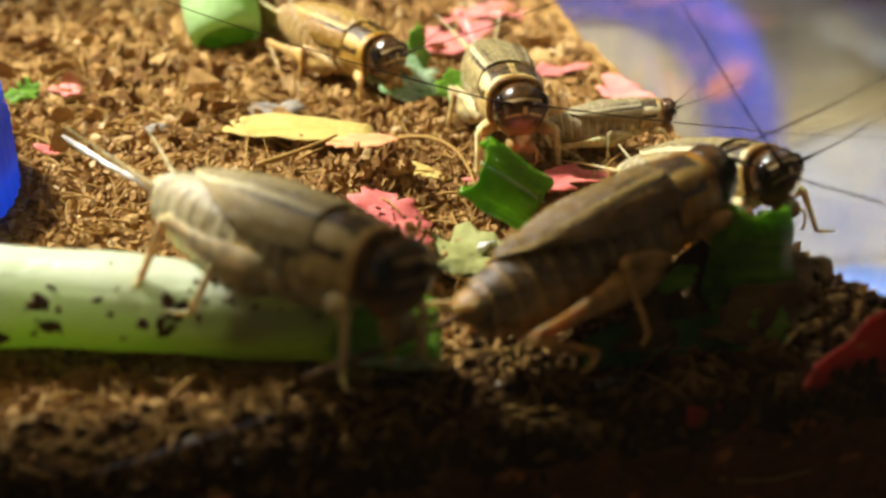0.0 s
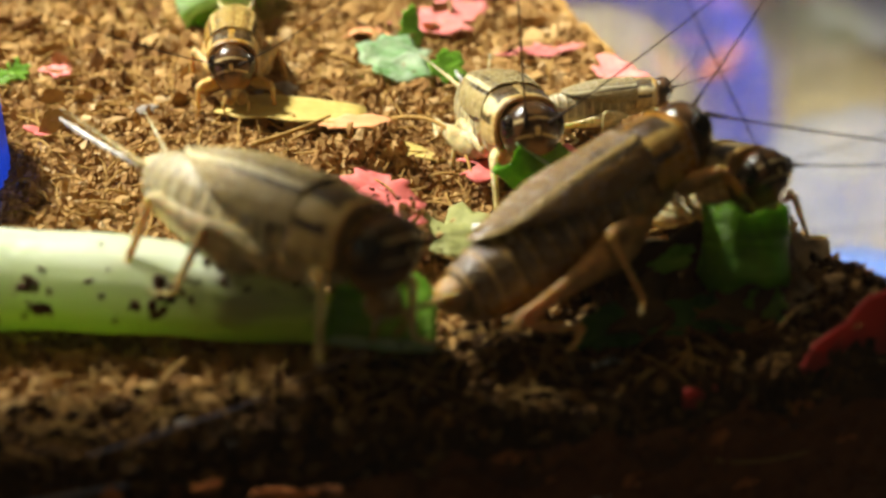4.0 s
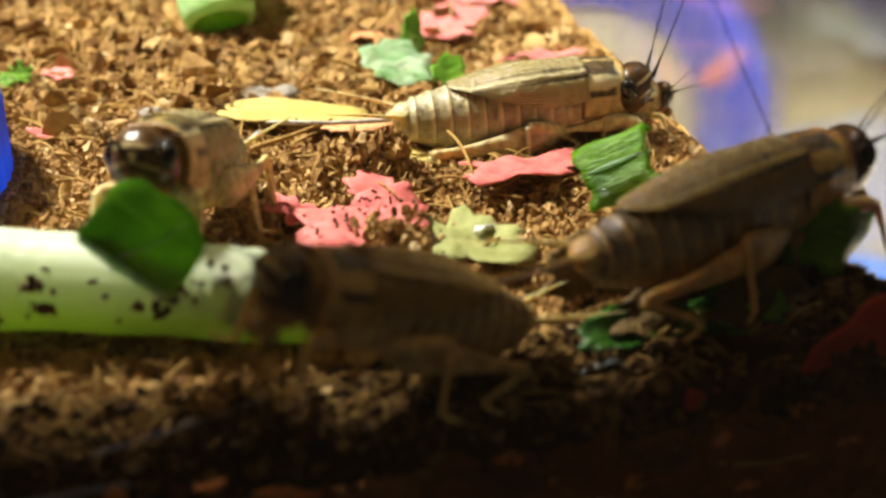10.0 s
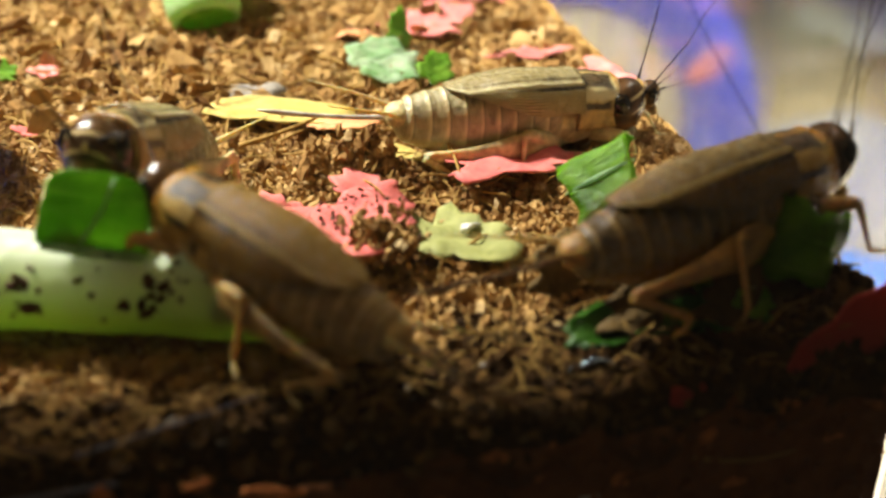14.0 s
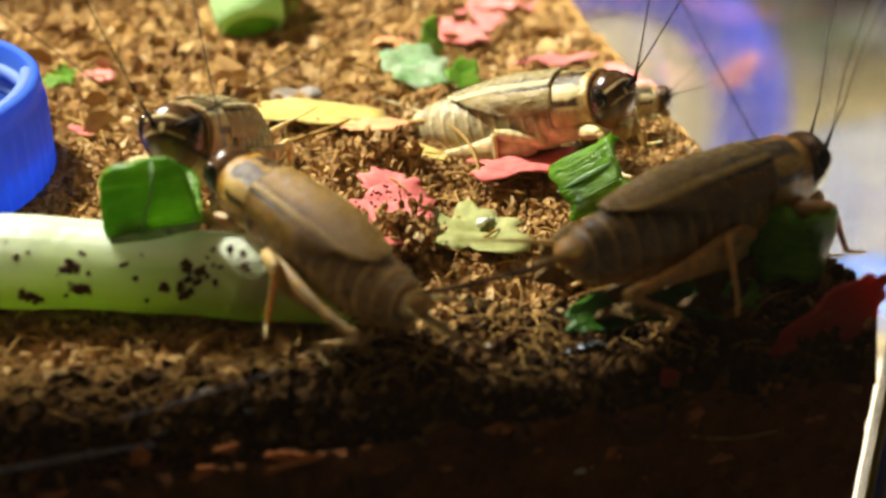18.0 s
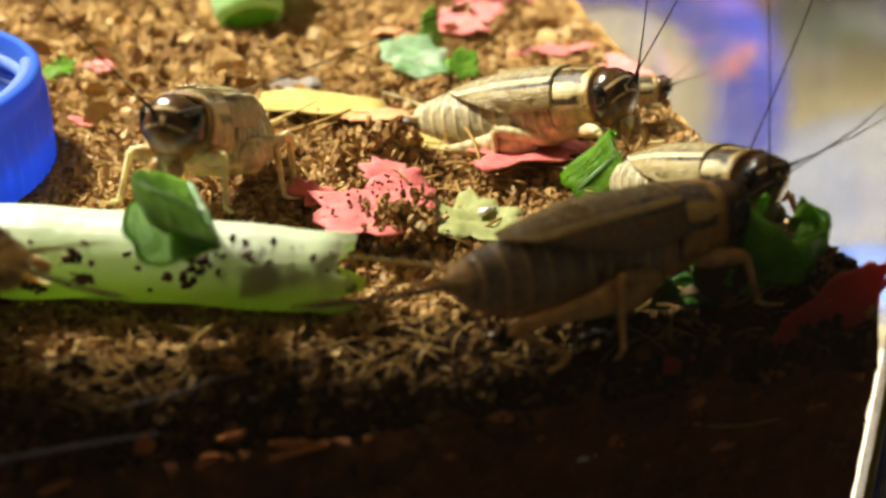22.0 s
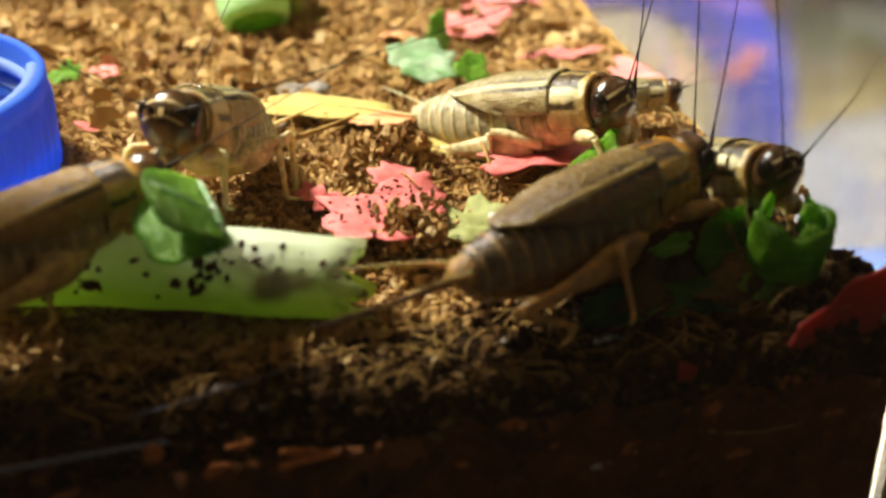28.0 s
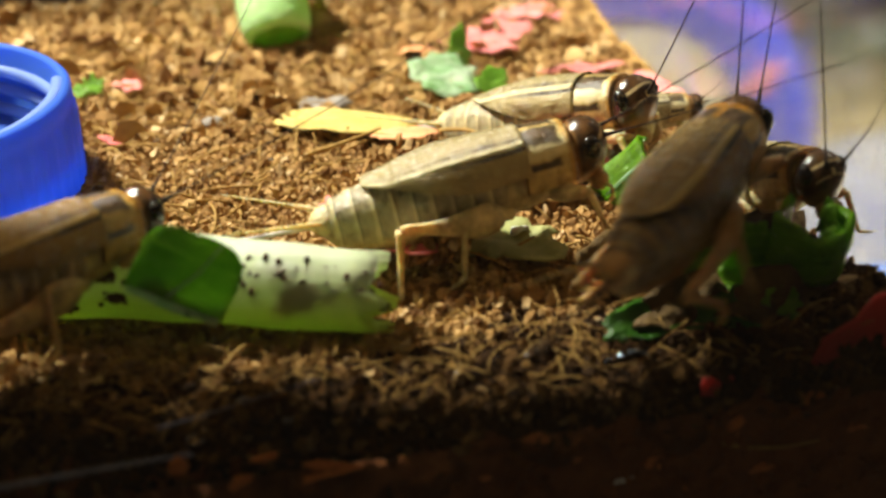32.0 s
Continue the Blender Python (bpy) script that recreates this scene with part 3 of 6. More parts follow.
def soil_mesh():
    step = 0.9
    xs = [X0 + step * i for i in range(int((X1 - X0) / step) + 1)] + [X1 - 0.05]
    ys = [Y0 + 0.15 + 0.25 * i for i in range(25)]
    ys += [ys[-1] + step * i for i in range(1, int((Y1 - ys[-1]) / step) + 1)]
    verts = []
    for y in ys:
        k = (side(y) - X0) / (X1 - X0)
        for x in xs:
            q = X0 + (x - X0) * k
            verts.append((q, y, ground(q, y) + 0.25 * noise.noise(Vector((q, y, 0)))))
    n = len(xs)
    faces = [(j * n + i, j * n + i + 1, (j + 1) * n + i + 1, (j + 1) * n + i) for j in range(len(ys) - 1) for i in range(n - 1)]
    # the cut face behind the front panel
    o = len(verts)
    levels = [i * -1.3 for i in range(1, 36)]
    for z in levels:
        for x in xs:
            verts.append((x, Y0 + 0.15 + 0.25 * noise.noise(Vector((x * 0.7, z * 0.7, 4))) + 0.25, z - 1.0))
    for i in range(n - 1):
        faces.append((i, o + i, o + i + 1, i + 1))
    for j in range(len(levels) - 1):
        for i in range(n - 1):
            a = o + j * n + i
            faces.append((a, a + n, a + n + 1, a + 1))
    return verts, faces


def shade_edge(x):
    """Soil nearer the front panel than this has shade painted into its colour."""
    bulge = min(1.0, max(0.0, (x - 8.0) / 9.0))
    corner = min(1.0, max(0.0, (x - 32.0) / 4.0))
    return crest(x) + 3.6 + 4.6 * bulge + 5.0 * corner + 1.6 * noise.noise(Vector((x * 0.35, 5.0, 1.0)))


soil = structure("ground", soil_mesh(), M_SOIL, "crumbly brown coir soil filling the clear box, shade painted in at the front", "soil", True)
# second slot carries the painted shade, third the red cut face
soil.data.materials.append(M_SHADED)
soil.data.materials.append(M_REDSOIL)
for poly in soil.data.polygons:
    poly.material_index = 2 if poly.center.z / MM < -2.2 else 1 if poly.center.y / MM < shade_edge(poly.center.x / MM) else 0


def crumbs(count, seed, size, place, flat=1.0):
    """Many small lumps as one mesh."""
    rng = random.Random(seed)
    base = [(1, 0, 0), (-1, 0, 0), (0, 1, 0), (0, -1, 0), (0, 0, 1), (0, 0, -1)]
    for sx in (-1, 1):
        for sy in (-1, 1):
            for sz in (-1, 1):
                base.append((0.62 * sx, 0.62 * sy, 0.62 * sz))
    tri = []
    corner = {(sx, sy, sz): 6 + i for i, (sx, sy, sz) in enumerate((a, b, c) for a in (-1, 1) for b in (-1, 1) for c in (-1, 1))}
    for sx, sy, sz in corner:
        ax, ay, az, k = (0 if sx > 0 else 1), (2 if sy > 0 else 3), (4 if sz > 0 else 5), corner[(sx, sy, sz)]
        for a, b in ((ax, ay), (ay, az), (az, ax)):
            tri.append((a, b, k) if sx * sy * sz > 0 else (b, a, k))
    verts, faces = [], []
    for _ in range(count):
        r = size(rng)
        x, y, z = place(rng, r)
        rot = Euler((rng.uniform(0, 6.3), rng.uniform(0, 6.3), rng.uniform(0, 6.3))).to_matrix()
        k = Vector((rng.uniform(0.8, 1.7), rng.uniform(0.6, 1.1), rng.uniform(0.4, 0.9) * flat)) * r
        o = len(verts)
        for bx, by, bz in base:
            j = rng.uniform(0.62, 1.28)
            p = rot @ Vector((bx * k.x * j, by * k.y * j, bz * k.z * j))
            verts.append((x + p.x, y + p.y, z + p.z))
        faces += [(a + o, b + o, c + o) for a, b, c in tri]
    return verts, faces


def on_ground(rng, r):
    y = rng.uniform(min(Y0 + 8.0 + max(0.0, r - 0.3) * 90, Y1 - 12), Y1 - 1)
    x = rng.uniform(X0 + 14, side(y) - 1.2)
    y = max(y, shade_edge(x))
    return x, y, ground(x, y) + r * rng.uniform(-0.1, 0.5)


def on_cut(rng, r):
    x = rng.uniform(-20, X1 - 1)
    return x, Y0 + 0.55 + rng.uniform(0, 0.25), rng.uniform(-14, ground(x, Y0 + 0.6) - 0.4)


def on_slope(rng, r):
    x = rng.uniform(-20, X1 - 1)
    y = rng.uniform(Y0 + 0.6, max(crest(x), Y0 + 0.7))
    return x, y, ground(x, y) + r * rng.uniform(-0.2, 0.3)


def near_size(g):
    return g.choice((0.08, 0.11, 0.15, 0.22, 0.30, 0.46)) * g.uniform(0.8, 1.3)


def strip(lo, hi):
    def place(rng, r):
        x = rng.uniform(-18, X1 + 0.5)
        y = rng.uniform(lo(x), hi(x))
        return min(x, side(y) - 0.6), y, ground(x, y) + r * rng.uniform(-0.1, 0.9)
    return place


tagged(part("soil_crumbs", crumbs(24000, 3, near_size, strip(lambda x: shade_edge(x) - 0.8, lambda x: 100.0)), M_CRUMB, None, "", False),
       "fine brown coir crumbs covering the soil", "soil", kind="stuff")
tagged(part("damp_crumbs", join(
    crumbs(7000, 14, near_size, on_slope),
    crumbs(9000, 15, near_size, strip(lambda x: crest(x) - 0.3, lambda x: shade_edge(x) + 0.8))), M_SHADEDCRUMB, None, "", False),
    "dark reddish soil crumbs with painted-in shade behind the front panel", "soil", kind="stuff")
tagged(part("wet_crumbs", crumbs(3200, 4, lambda g: g.choice((0.15, 0.25, 0.4, 0.7)) * g.uniform(0.8, 1.2), on_cut), M_REDSOIL, None, "", False),
       "dark red soil lumps pressed behind the front panel", "soil", kind="stuff")
tagged(part("soil_chips", join(
    crumbs(15000, 1, lambda g: g.choice((0.2, 0.26, 0.34, 0.42, 0.6)) * g.uniform(0.8, 1.2), on_ground),
    crumbs(14000, 12, lambda g: g.uniform(0.18, 0.42), lambda g, r: (lambda x, y: (x, y, ground(x, y) + r * g.uniform(0, 1.2)))(g.uniform(X0 + 16, X1 + 1), g.uniform(90, Y1 - 2))),
    crumbs(700, 2, lambda g: g.uniform(0.5, 1.0), lambda g, r: (lambda x, y: (x, y, ground(x, y) + r * 0.4))(g.uniform(X0 + 14, X1 - 2), g.uniform(98, Y1 - 2))),
    crumbs(420, 6, lambda g: g.uniform(0.7, 1.5), lambda g, r: (lambda x, y: (x, y, ground(x, y) + 0.5))(g.uniform(X0 + 16, X1 - 1), g.uniform(104, Y1 - 2)), 0.4)), M_CRUMB, None, "", False),
    "loose tan and orange coir chips covering the soil", "soil", kind="stuff")


def fibres(count, seed, near=False):
    rng = random.Random(seed)
    geos = []
    for _ in range(count):
        x = rng.uniform(-16, X1 - 3)
        y = rng.uniform(crest(x) + 0.2, shade_edge(x) + 3.0) if near else rng.uniform(shade_edge(x) + 2.5, 132)
        a, l = rng.uniform(0, 6.3), rng.uniform(1.2, 5.5)
        z = ground(x, y) + 0.5
        p0 = (x, y, z)
        p2 = (min(x + l * math.cos(a), X1 - 1), max(y + l * math.sin(a), Y0 + 1), z + rng.uniform(-0.2, 1.0))
        p1 = ((p0[0] + p2[0]) / 2 + rng.uniform(-1, 1), (p0[1] + p2[1]) / 2 + rng.uniform(-1, 1), z + rng.uniform(0.2, 1.2))
        r = rng.uniform(0.03, 0.06) if near else rng.uniform(0.04, 0.11)
        geos.append(tube(bezier(p0, p1, p2, 6), [r, r, r, r, r, r * 0.5], 5))
    return join(*geos)


tagged(part("fibres", join(fibres(700, 5), fibres(260, 6, True)), M_FIBRE), "thin tan coir fibres lying on the soil", "fibre", kind="stuff")

FLOOR, TOP = -56.0, 46.0
structure("box_floor", box(X0, Y0, FLOOR + 0.5, X1, Y1, FLOOR + 2.3), M_EDGE, "pale plastic floor of the box", "box floor")
structure("panel_front", box(X0 - 1.8, Y0 - 1.8, FLOOR + 0.5, X1 - 0.05, Y0 - 0.05, TOP), M_CLEAR, "clear plastic front panel with soil pressed against it", "box wall")
panel_right = structure("panel_right", moved(box(0.05, 0.2, FLOOR + 0.5, 1.9, Y1 - Y0, TOP), Matrix.Translation((X1, Y0, 0)) @ Matrix.Rotation(-math.atan(0.045), 4, "Z")), M_SMEAR, "smeared and scratched clear plastic side panel", "box wall")
panel_right.visible_shadow = False
structure("panel_left", box(X0 - 1.8, Y0 + 0.2, FLOOR + 0.5, X0 - 0.05, Y1, TOP), M_CLEARSIDE, "clear plastic side panel of the box", "box wall")
structure("panel_back", box(X0 - 1.8, Y1 + 0.05, FLOOR + 0.5, X1 + 5.9, Y1 + 1.9, TOP), M_CLEARSIDE, "clear plastic back panel of the box", "box wall")
# unseen sheet, added to shade the front; its outline shapes the shadow edge
BLOCKER = [(-75, Y0 - 2.5), (X1 + 11, Y0 - 2.5), (X1 + 11, 96.6), (3, 96.6), (-5, 95.8), (-9, 95.1), (-12, 95.7), (-15, 96.6), (-19, 97.2), (-27, 99.6), (-75, 100.4)]
n_blocker = len(BLOCKER)
structure("light_blocker", ([(x, y, z) for z in (TOP + 0.05, TOP + 2.2) for x, y in BLOCKER], [tuple(range(n_blocker - 1, -1, -1)), tuple(range(n_blocker, 2 * n_blocker))] + [(k, (k + 1) % n_blocker, (k + 1) % n_blocker + n_blocker, k + n_blocker) for k in range(n_blocker)]), M_BLOCKER, "unseen translucent tan sheet added over the box to shape the lamp light", "box lid")
# coloured strips painted in place of light refracted through the clear edge
corner = thing("corner_edge", mpose(X1, Y0 - 0.9, 0), "bevelled corner edge of the clear box, refracted light painted as streaks", "box edge", kind="structure")
for x, w, y, colour, name in ((0.16, 0.34, 0.0, (0.70, 0.56, 0.20), "straw"), (0.44, 0.22, 0.05, (0.80, 0.78, 0.66), "white"), (0.70, 0.24, 0.0, (0.40, 0.44, 0.86), "violet"), (1.02, 0.40, 0.1, (0.56, 0.55, 0.62), "grey"), (1.36, 0.20, 0.0, (0.95, 0.93, 0.88), "bright"), (1.68, 0.42, 0.1, (0.66, 0.60, 0.54), "dim")):
    strip_mat = thin(name + "_plastic_edge", tuple(q ** 1.5 * 0.62 for q in colour), 0.25)
    part("bevel", tube([(x + 0.03 * math.sin(z * 0.3), y, z) for z in range(int(FLOOR), int(TOP), 6)], [w * 0.72 + 0.03 * math.sin(z * 1.7) for z in range(int(FLOOR), int(TOP), 6)], 10), strip_mat, corner, name + " streak painted for light refracted in the edge")
structure("table", box(-260, 55, FLOOR - 20, 420, 520, FLOOR), M_TABLE, "beige table top under the box", "table")
structure("room_wall_back", box(-260, 520, FLOOR - 20, 420, 532, 300), M_WALL, "dim brown wall far behind the box", "wall")
structure("room_wall_right", box(420, -160, FLOOR - 20, 432, 532, 300), M_WALL, "dim brown wall beside the table", "wall")


# ---- onion stalks, cap, scraps ----
def stalk_material(name, top, through_colour, lit_top=False):
    """Thin-walled fleshy stalk: pale skin, light shining green through it, optionally a lamp-lit white top painted in.
    """
    mat, nt, b = material(name)
    v = coords(nt)
    grain = noise_tex(nt, coords(nt, 1.0, (0.10, 1.6, 1.6)), 0.9, 4)
    blot = noise_tex(nt, v, 0.16, 3)
    c = mix(nt, ramp(nt, grain, [(0.35, (0, 0, 0)), (0.65, (1, 1, 1))]), (top[0] * 0.66, top[1] * 0.78, top[2] * 0.55), top)
    c = mix(nt, math_node(nt, "MULTIPLY", ramp(nt, blot, [(0.4, (0, 0, 0)), (0.7, (1, 1, 1))]), 0.3), c, through_colour)
    # white top and green underside: lamp light painted in by height
    if lit_top:
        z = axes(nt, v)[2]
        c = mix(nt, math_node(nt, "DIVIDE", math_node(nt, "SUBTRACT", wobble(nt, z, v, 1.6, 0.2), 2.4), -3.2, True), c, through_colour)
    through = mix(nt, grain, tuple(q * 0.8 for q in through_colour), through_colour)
    if lit_top:
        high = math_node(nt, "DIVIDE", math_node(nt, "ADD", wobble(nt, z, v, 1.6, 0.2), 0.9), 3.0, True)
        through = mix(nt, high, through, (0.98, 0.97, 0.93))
    link(nt, c, b.inputs["Base Color"])
    b.inputs["Roughness"].default_value = 0.38
    bump(nt, b, math_node(nt, "ADD", grain, noise_tex(nt, v, 0.7, 3)), 0.7, 0.22)
    tl = nt.nodes.new("ShaderNodeBsdfTranslucent")
    link(nt, through, tl.inputs[0])
    m = nt.nodes.new("ShaderNodeMixShader")
    m.inputs[0].default_value = 0.55
    link(nt, b.outputs[0], m.inputs[1])
    link(nt, tl.outputs[0], m.inputs[2])
    link(nt, m.outputs[0], nt.nodes["Material Output"].inputs[0])
    return mat


# lying stalk, with the light on its top put into the colour
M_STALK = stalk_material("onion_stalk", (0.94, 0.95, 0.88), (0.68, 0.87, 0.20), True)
M_SPECK = plain("dark_specks", (0.035, 0.016, 0.008), (0.14, 0.06, 0.025), 1.5)


def onion_stalk():
    m = mpose(-0.5, 71.9, 3.2, 0, 0, -19)
    th = thing("onion_stalk", m, "pale green and white onion stalk lying on soil, specked with dirt", "stalk")
    n = 30
    pts = [(-34 + 44.5 * i / (n - 1), 0.25 * math.sin(i * 0.4), -0.02 * max(0, i - 12)) for i in range(n)]
    rad = [3.12 - 0.55 * max(0, i - 12) / (n - 13) + 0.06 * math.sin(i * 1.3) for i in range(n)]
    verts, faces = tube(pts, rad, 40, 1.0, False)
    inner, faces_in = tube(pts, [r - 0.6 for r in rad], 40, 1.0, False)
    o = len(verts)
    # a ragged bitten end and a rolled-in rim
    for ring in (verts, inner):
        for k in range(40):
            i = (n - 1) * 40 + k
            ring[i] = (ring[i][0] + 2.6 * noise.noise(Vector((2.2 * math.cos(k * math.pi / 20), 2.2 * math.sin(k * math.pi / 20), 2))) + 0.6 * noise.noise(Vector((k * 1.3, 2, 0))), ring[i][1], ring[i][2])
    faces = faces + [tuple(i + o for i in f[::-1]) for f in faces_in]
    for k in range(40):
        a, b = (n - 1) * 40 + k, (n - 1) * 40 + (k + 1) % 40
        faces.append((a, b, b + o, a + o))
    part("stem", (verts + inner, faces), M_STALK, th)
    specks = []
    rng = random.Random(11)
    spots = [(6.0, 0.25, 60, 1.1), (4.9, 0.75, 22, 0.9), (5.6, 0.0, 20, 0.8), (1.8, 0.5, 14, 1.4), (0.8, 0.15, 8, 1.2), (-5.9, 0.4, 10, 0.8), (-5.6, 0.0, 10, 0.7), (-8.6, -0.3, 9, 0.9), (8.7, 0.5, 14, 2.0), (6.5, 1.05, 10, 1.6), (9.7, 0.6, 12, 1.2), (-2, 0.6, 8, 4.0), (-11, 0.5, 10, 5.0), (2.6, 0.85, 8, 2.0)]
    for cx, ca, count, spread in spots:
        for _ in range(count):
            x = cx + rng.gauss(0, spread * 0.5)
            a = ca + rng.gauss(0, spread * 0.12)
            r = 3.08 - 0.55 * max(0, (x + 34) / 44.5 * 29 - 12) / 17
            y, z = -r * math.cos(a), r * math.sin(a) - 0.02 * max(0, (x + 34) / 44.5 * 29 - 12)
            s = rng.uniform(0.08, 0.30)
            specks.append(moved(blob((0, 0, 0), (s * rng.uniform(0.8, 2.0), 0.14, s), 5, 7, 0.6, rng.random() * 50), Matrix.Translation((x, y, z)) @ Euler((-a, rng.uniform(0, 3), 0)).to_matrix().to_4x4()))
    tagged(part("dirt_specks", join(*specks), M_SPECK, th, "dark brown dirt specks"), kind="stuff")
    return th


onion_stalk()


def cut_stalk():
    th = thing("cut_onion_piece", mpose(8.9, 124.0, 1.6, -42, 0, 6), "cut piece of bright green onion stalk standing in soil", "stalk")
    pts = [(0, 0, i * 0.95) for i in range(12)]
    rad = [3.2, 3.5, 3.6, 3.62, 3.6, 3.58, 3.6, 3.6, 3.55, 3.5, 3.5, 3.5]
    out = tube(pts, rad, 32, 1.0, False)
    inn = tube(pts, [r - 0.55 for r in rad], 32, 1.0, False)
    o = len(out[0])
    faces = out[1] + [tuple(i + o for i in f[::-1]) for f in inn[1]] + [((k + 1) % 32, k, k + o, (k + 1) % 32 + o) for k in range(32)]
    part("wall", (out[0] + inn[0], faces), stalk_material("bright_stalk", (0.84, 0.95, 0.66), (0.62, 0.95, 0.28)), th)
    part("base", blob((0, 0, 0.5), (3.0, 3.0, 1.0), 10, 20, 0.1, 2), M_LEAF, th, "darker green cut base")


cut_stalk()


def bottle_cap(name, m, label, inner=None, radius=14.6, height=8.0):
    """A ribbed screw cap lying with its open side up."""
    th = thing(name, m, label, "bottle cap")
    ribs = 60
    n = ribs * 4
    verts, faces = [], []
    prof = [(radius - 0.6, 0.0), (radius + 0.1, 0.5), (radius + 0.1, height * 0.72), (radius - 0.25, height * 0.78), (radius - 0.1, height * 0.84), (radius - 0.15, height - 0.25), (radius - 0.4, height), (radius - 0.85, height), (radius - 1.0, height - 0.3), (radius - 1.0, 1.4), (0.01, 1.4)]
    for j, (r, z) in enumerate(prof):
        for k in range(n):
            a = 2 * math.pi * k / n
            rr = r - (0.28 if j in (1, 2) and k % 4 in (2, 3) else 0)
            verts.append((rr * math.cos(a), rr * math.sin(a), z))
    for j in range(len(prof) - 1):
        for k in range(n):
            k2 = (k + 1) % n
            faces.append((j * n + k, j * n + k2, (j + 1) * n + k2, (j + 1) * n + k))
    faces.append(tuple(reversed(range(n))))
    body = part("shell", (verts, faces), M_BLUE, th)
    for z0 in (2.2, 4.0, 5.6):
        pts = [((radius - 1.15) * math.cos(a), (radius - 1.15) * math.sin(a), z0 + 2.2 * a / 6.283) for a in (6.2 * i / 60 for i in range(61))]
        part("thread", tube(pts, [0.5] * 61, 8), M_LITTHREAD, th, "blue screw thread with highlights painted in")
    if inner:
        part("liner", tube([(0, 0, 1.42), (0, 0, 2.0)], [radius - 1.9, radius - 1.9], 48), inner, th, "cream liner disc")
    return th


bottle_cap("bottle_cap", mpose(-23.9, 96.6, 0.1, 0, 0, 10), "ribbed blue plastic screw cap lying open side up on soil")


def ring(r0, r1, z0, z1, n=72):
    """A flat ring with rounded rims round the z axis."""
    prof = [(r0, z0), (r0, z1 - 0.3), (r0 + 0.3, z1), (r1 - 0.4, z1), (r1, z1 - 0.4), (r1, z0)]
    verts = [(r * math.cos(2 * math.pi * k / n), r * math.sin(2 * math.pi * k / n), z) for r, z in prof for k in range(n)]
    m = len(prof)
    return verts, [(j * n + k, j * n + (k + 1) % n, ((j + 1) % m) * n + (k + 1) % n, ((j + 1) % m) * n + k) for j in range(m) for k in range(n)]


def tub_lid():
    th = thing("tub_lid", mpose(66, 166, -29, 84, 0, -42), "blue plastic tub lid with a cream centre standing behind the box", "lid")
    part("rim", ring(15.5, 25.0, -1.5, 2.0), M_BLUETHIN, th, "violet-blue rim")
    part("disc", ring(0.5, 15.4, -0.8, 0.8), M_CREAMTHIN, th, "cream centre")
    # pink flake stands in for a petal reflected in the side panel
    part("label", moved(flake(6.5, 3.2, 90, curl=0.0, thick=0.1, ripple=0.05), Matrix.Translation((17.5, 9.5, 2.2)) @ Matrix.Rotation(0.9, 4, "Z")), M_PINK, th, "pink flake in place of a petal's reflection")


tub_lid()


def blue_glow_pot():
    # made-up pot that supplies the blue glow beside the box
    th = thing("blue_glow_pot", mpose(101.0, 143, FLOOR, 0, 0, 0), "shiny bright blue pot on the table, added in place of a blue glow", "pot")
    part("wall", ring(7.6, 8.8, 0, 5.0), M_SKYBLUE, th)
    part("lid", tube([(0, 0, 5.0), (0, 0, 5.8), (0, 0, 6.2)], [9.1, 9.1, 8.4], 48), M_SKYBLUE, th, "flat blue lid")


blue_glow_pot()
tagged(part("cloth", moved(flake(230, 150, 91, curl=0.0, thick=1.0, ragged=0.12, ripple=2.0, n=48), Matrix.Translation((170, 215, FLOOR + 2.0)) @ Matrix.Rotation(0.5, 4, "Z")), M_CLOTH), "crumpled olive brown cloth on the table", "cloth")
for x, y, l, w, rz, mat, label, kind_word, sd in ((176, 246, 40, 52, 20, M_PALEPAPER, "crumpled pale paper on the table", "paper", 92), (118, 172, 74, 40, 35, M_PAPER, "grey paper sheet on the table", "paper", 93)):
    tagged(part("paper", moved(flake(l, w, sd, curl=0.02, thick=0.8, ragged=0.15, ripple=2.5, n=40), Matrix.Translation((x, y, FLOOR + 6.0)) @ Matrix.Rotation(radians(rz), 4, "Z")), mat), label, kind_word)


def scrap(name, x, y, z, length, width, rz, mat, label, category, seed, rx=0, ry=0, **kw):
    ob = part(name, flake(length, width, seed, **kw), mat)
    ob.matrix_world = mpose(x, y, ground(x, y) + z, rx, ry, rz)
    return tagged(ob, label, category)


PETALS = [
    (29.4, 120.5, 1.2, 9.0, 7.5, -30, M_PINK, "large torn pink petal scrap on soil"),
    (36.2, 127.9, 1.2, 7.5, 4.5, 10, M_PINK, "torn pink petal scrap on soil"),
    (33.5, 111.4, 1.3, 2.2, 2.2, 0, M_PINK, "small bright pink petal scrap on soil"),
    (38.0, 111.0, 1.0, 7.0, 2.2, 8, M_PINK, "narrow pink petal strip on soil"),
    (41.3, 103.0, 1.3, 3.8, 6.0, 15, M_PINK, "salmon petal scrap against the side panel"),
    (-7.3, 103.5, 1.0, 1.7, 1.5, 0, M_RED, "tiny red petal scrap on soil"),
    (-5.9, 115.5, 1.0, 2.6, 2.4, 40, M_PINK, "small pink petal scrap on soil"),
    (22.0, 118.0, 1.0, 4.5, 2.6, 20, M_ORANGE, "faded orange petal scrap on soil"),
    (13.2, 79.0, 2.3, 8.2, 10.4, 20, M_RED, "crumpled red petal scrap dusted with soil"),
    (15.6, 84.2, 1.8, 5.4, 4.0, -20, M_RED, "small torn red petal scrap on soil"),
    (9.6, 83.6, 1.7, 3.2, 4.4, 10, M_RED, "small red petal scrap on soil"),
    (27.6, 86.5, 1.5, 11.5, 5.2, 4, M_RED, "large folded red petal scrap on soil"),
]
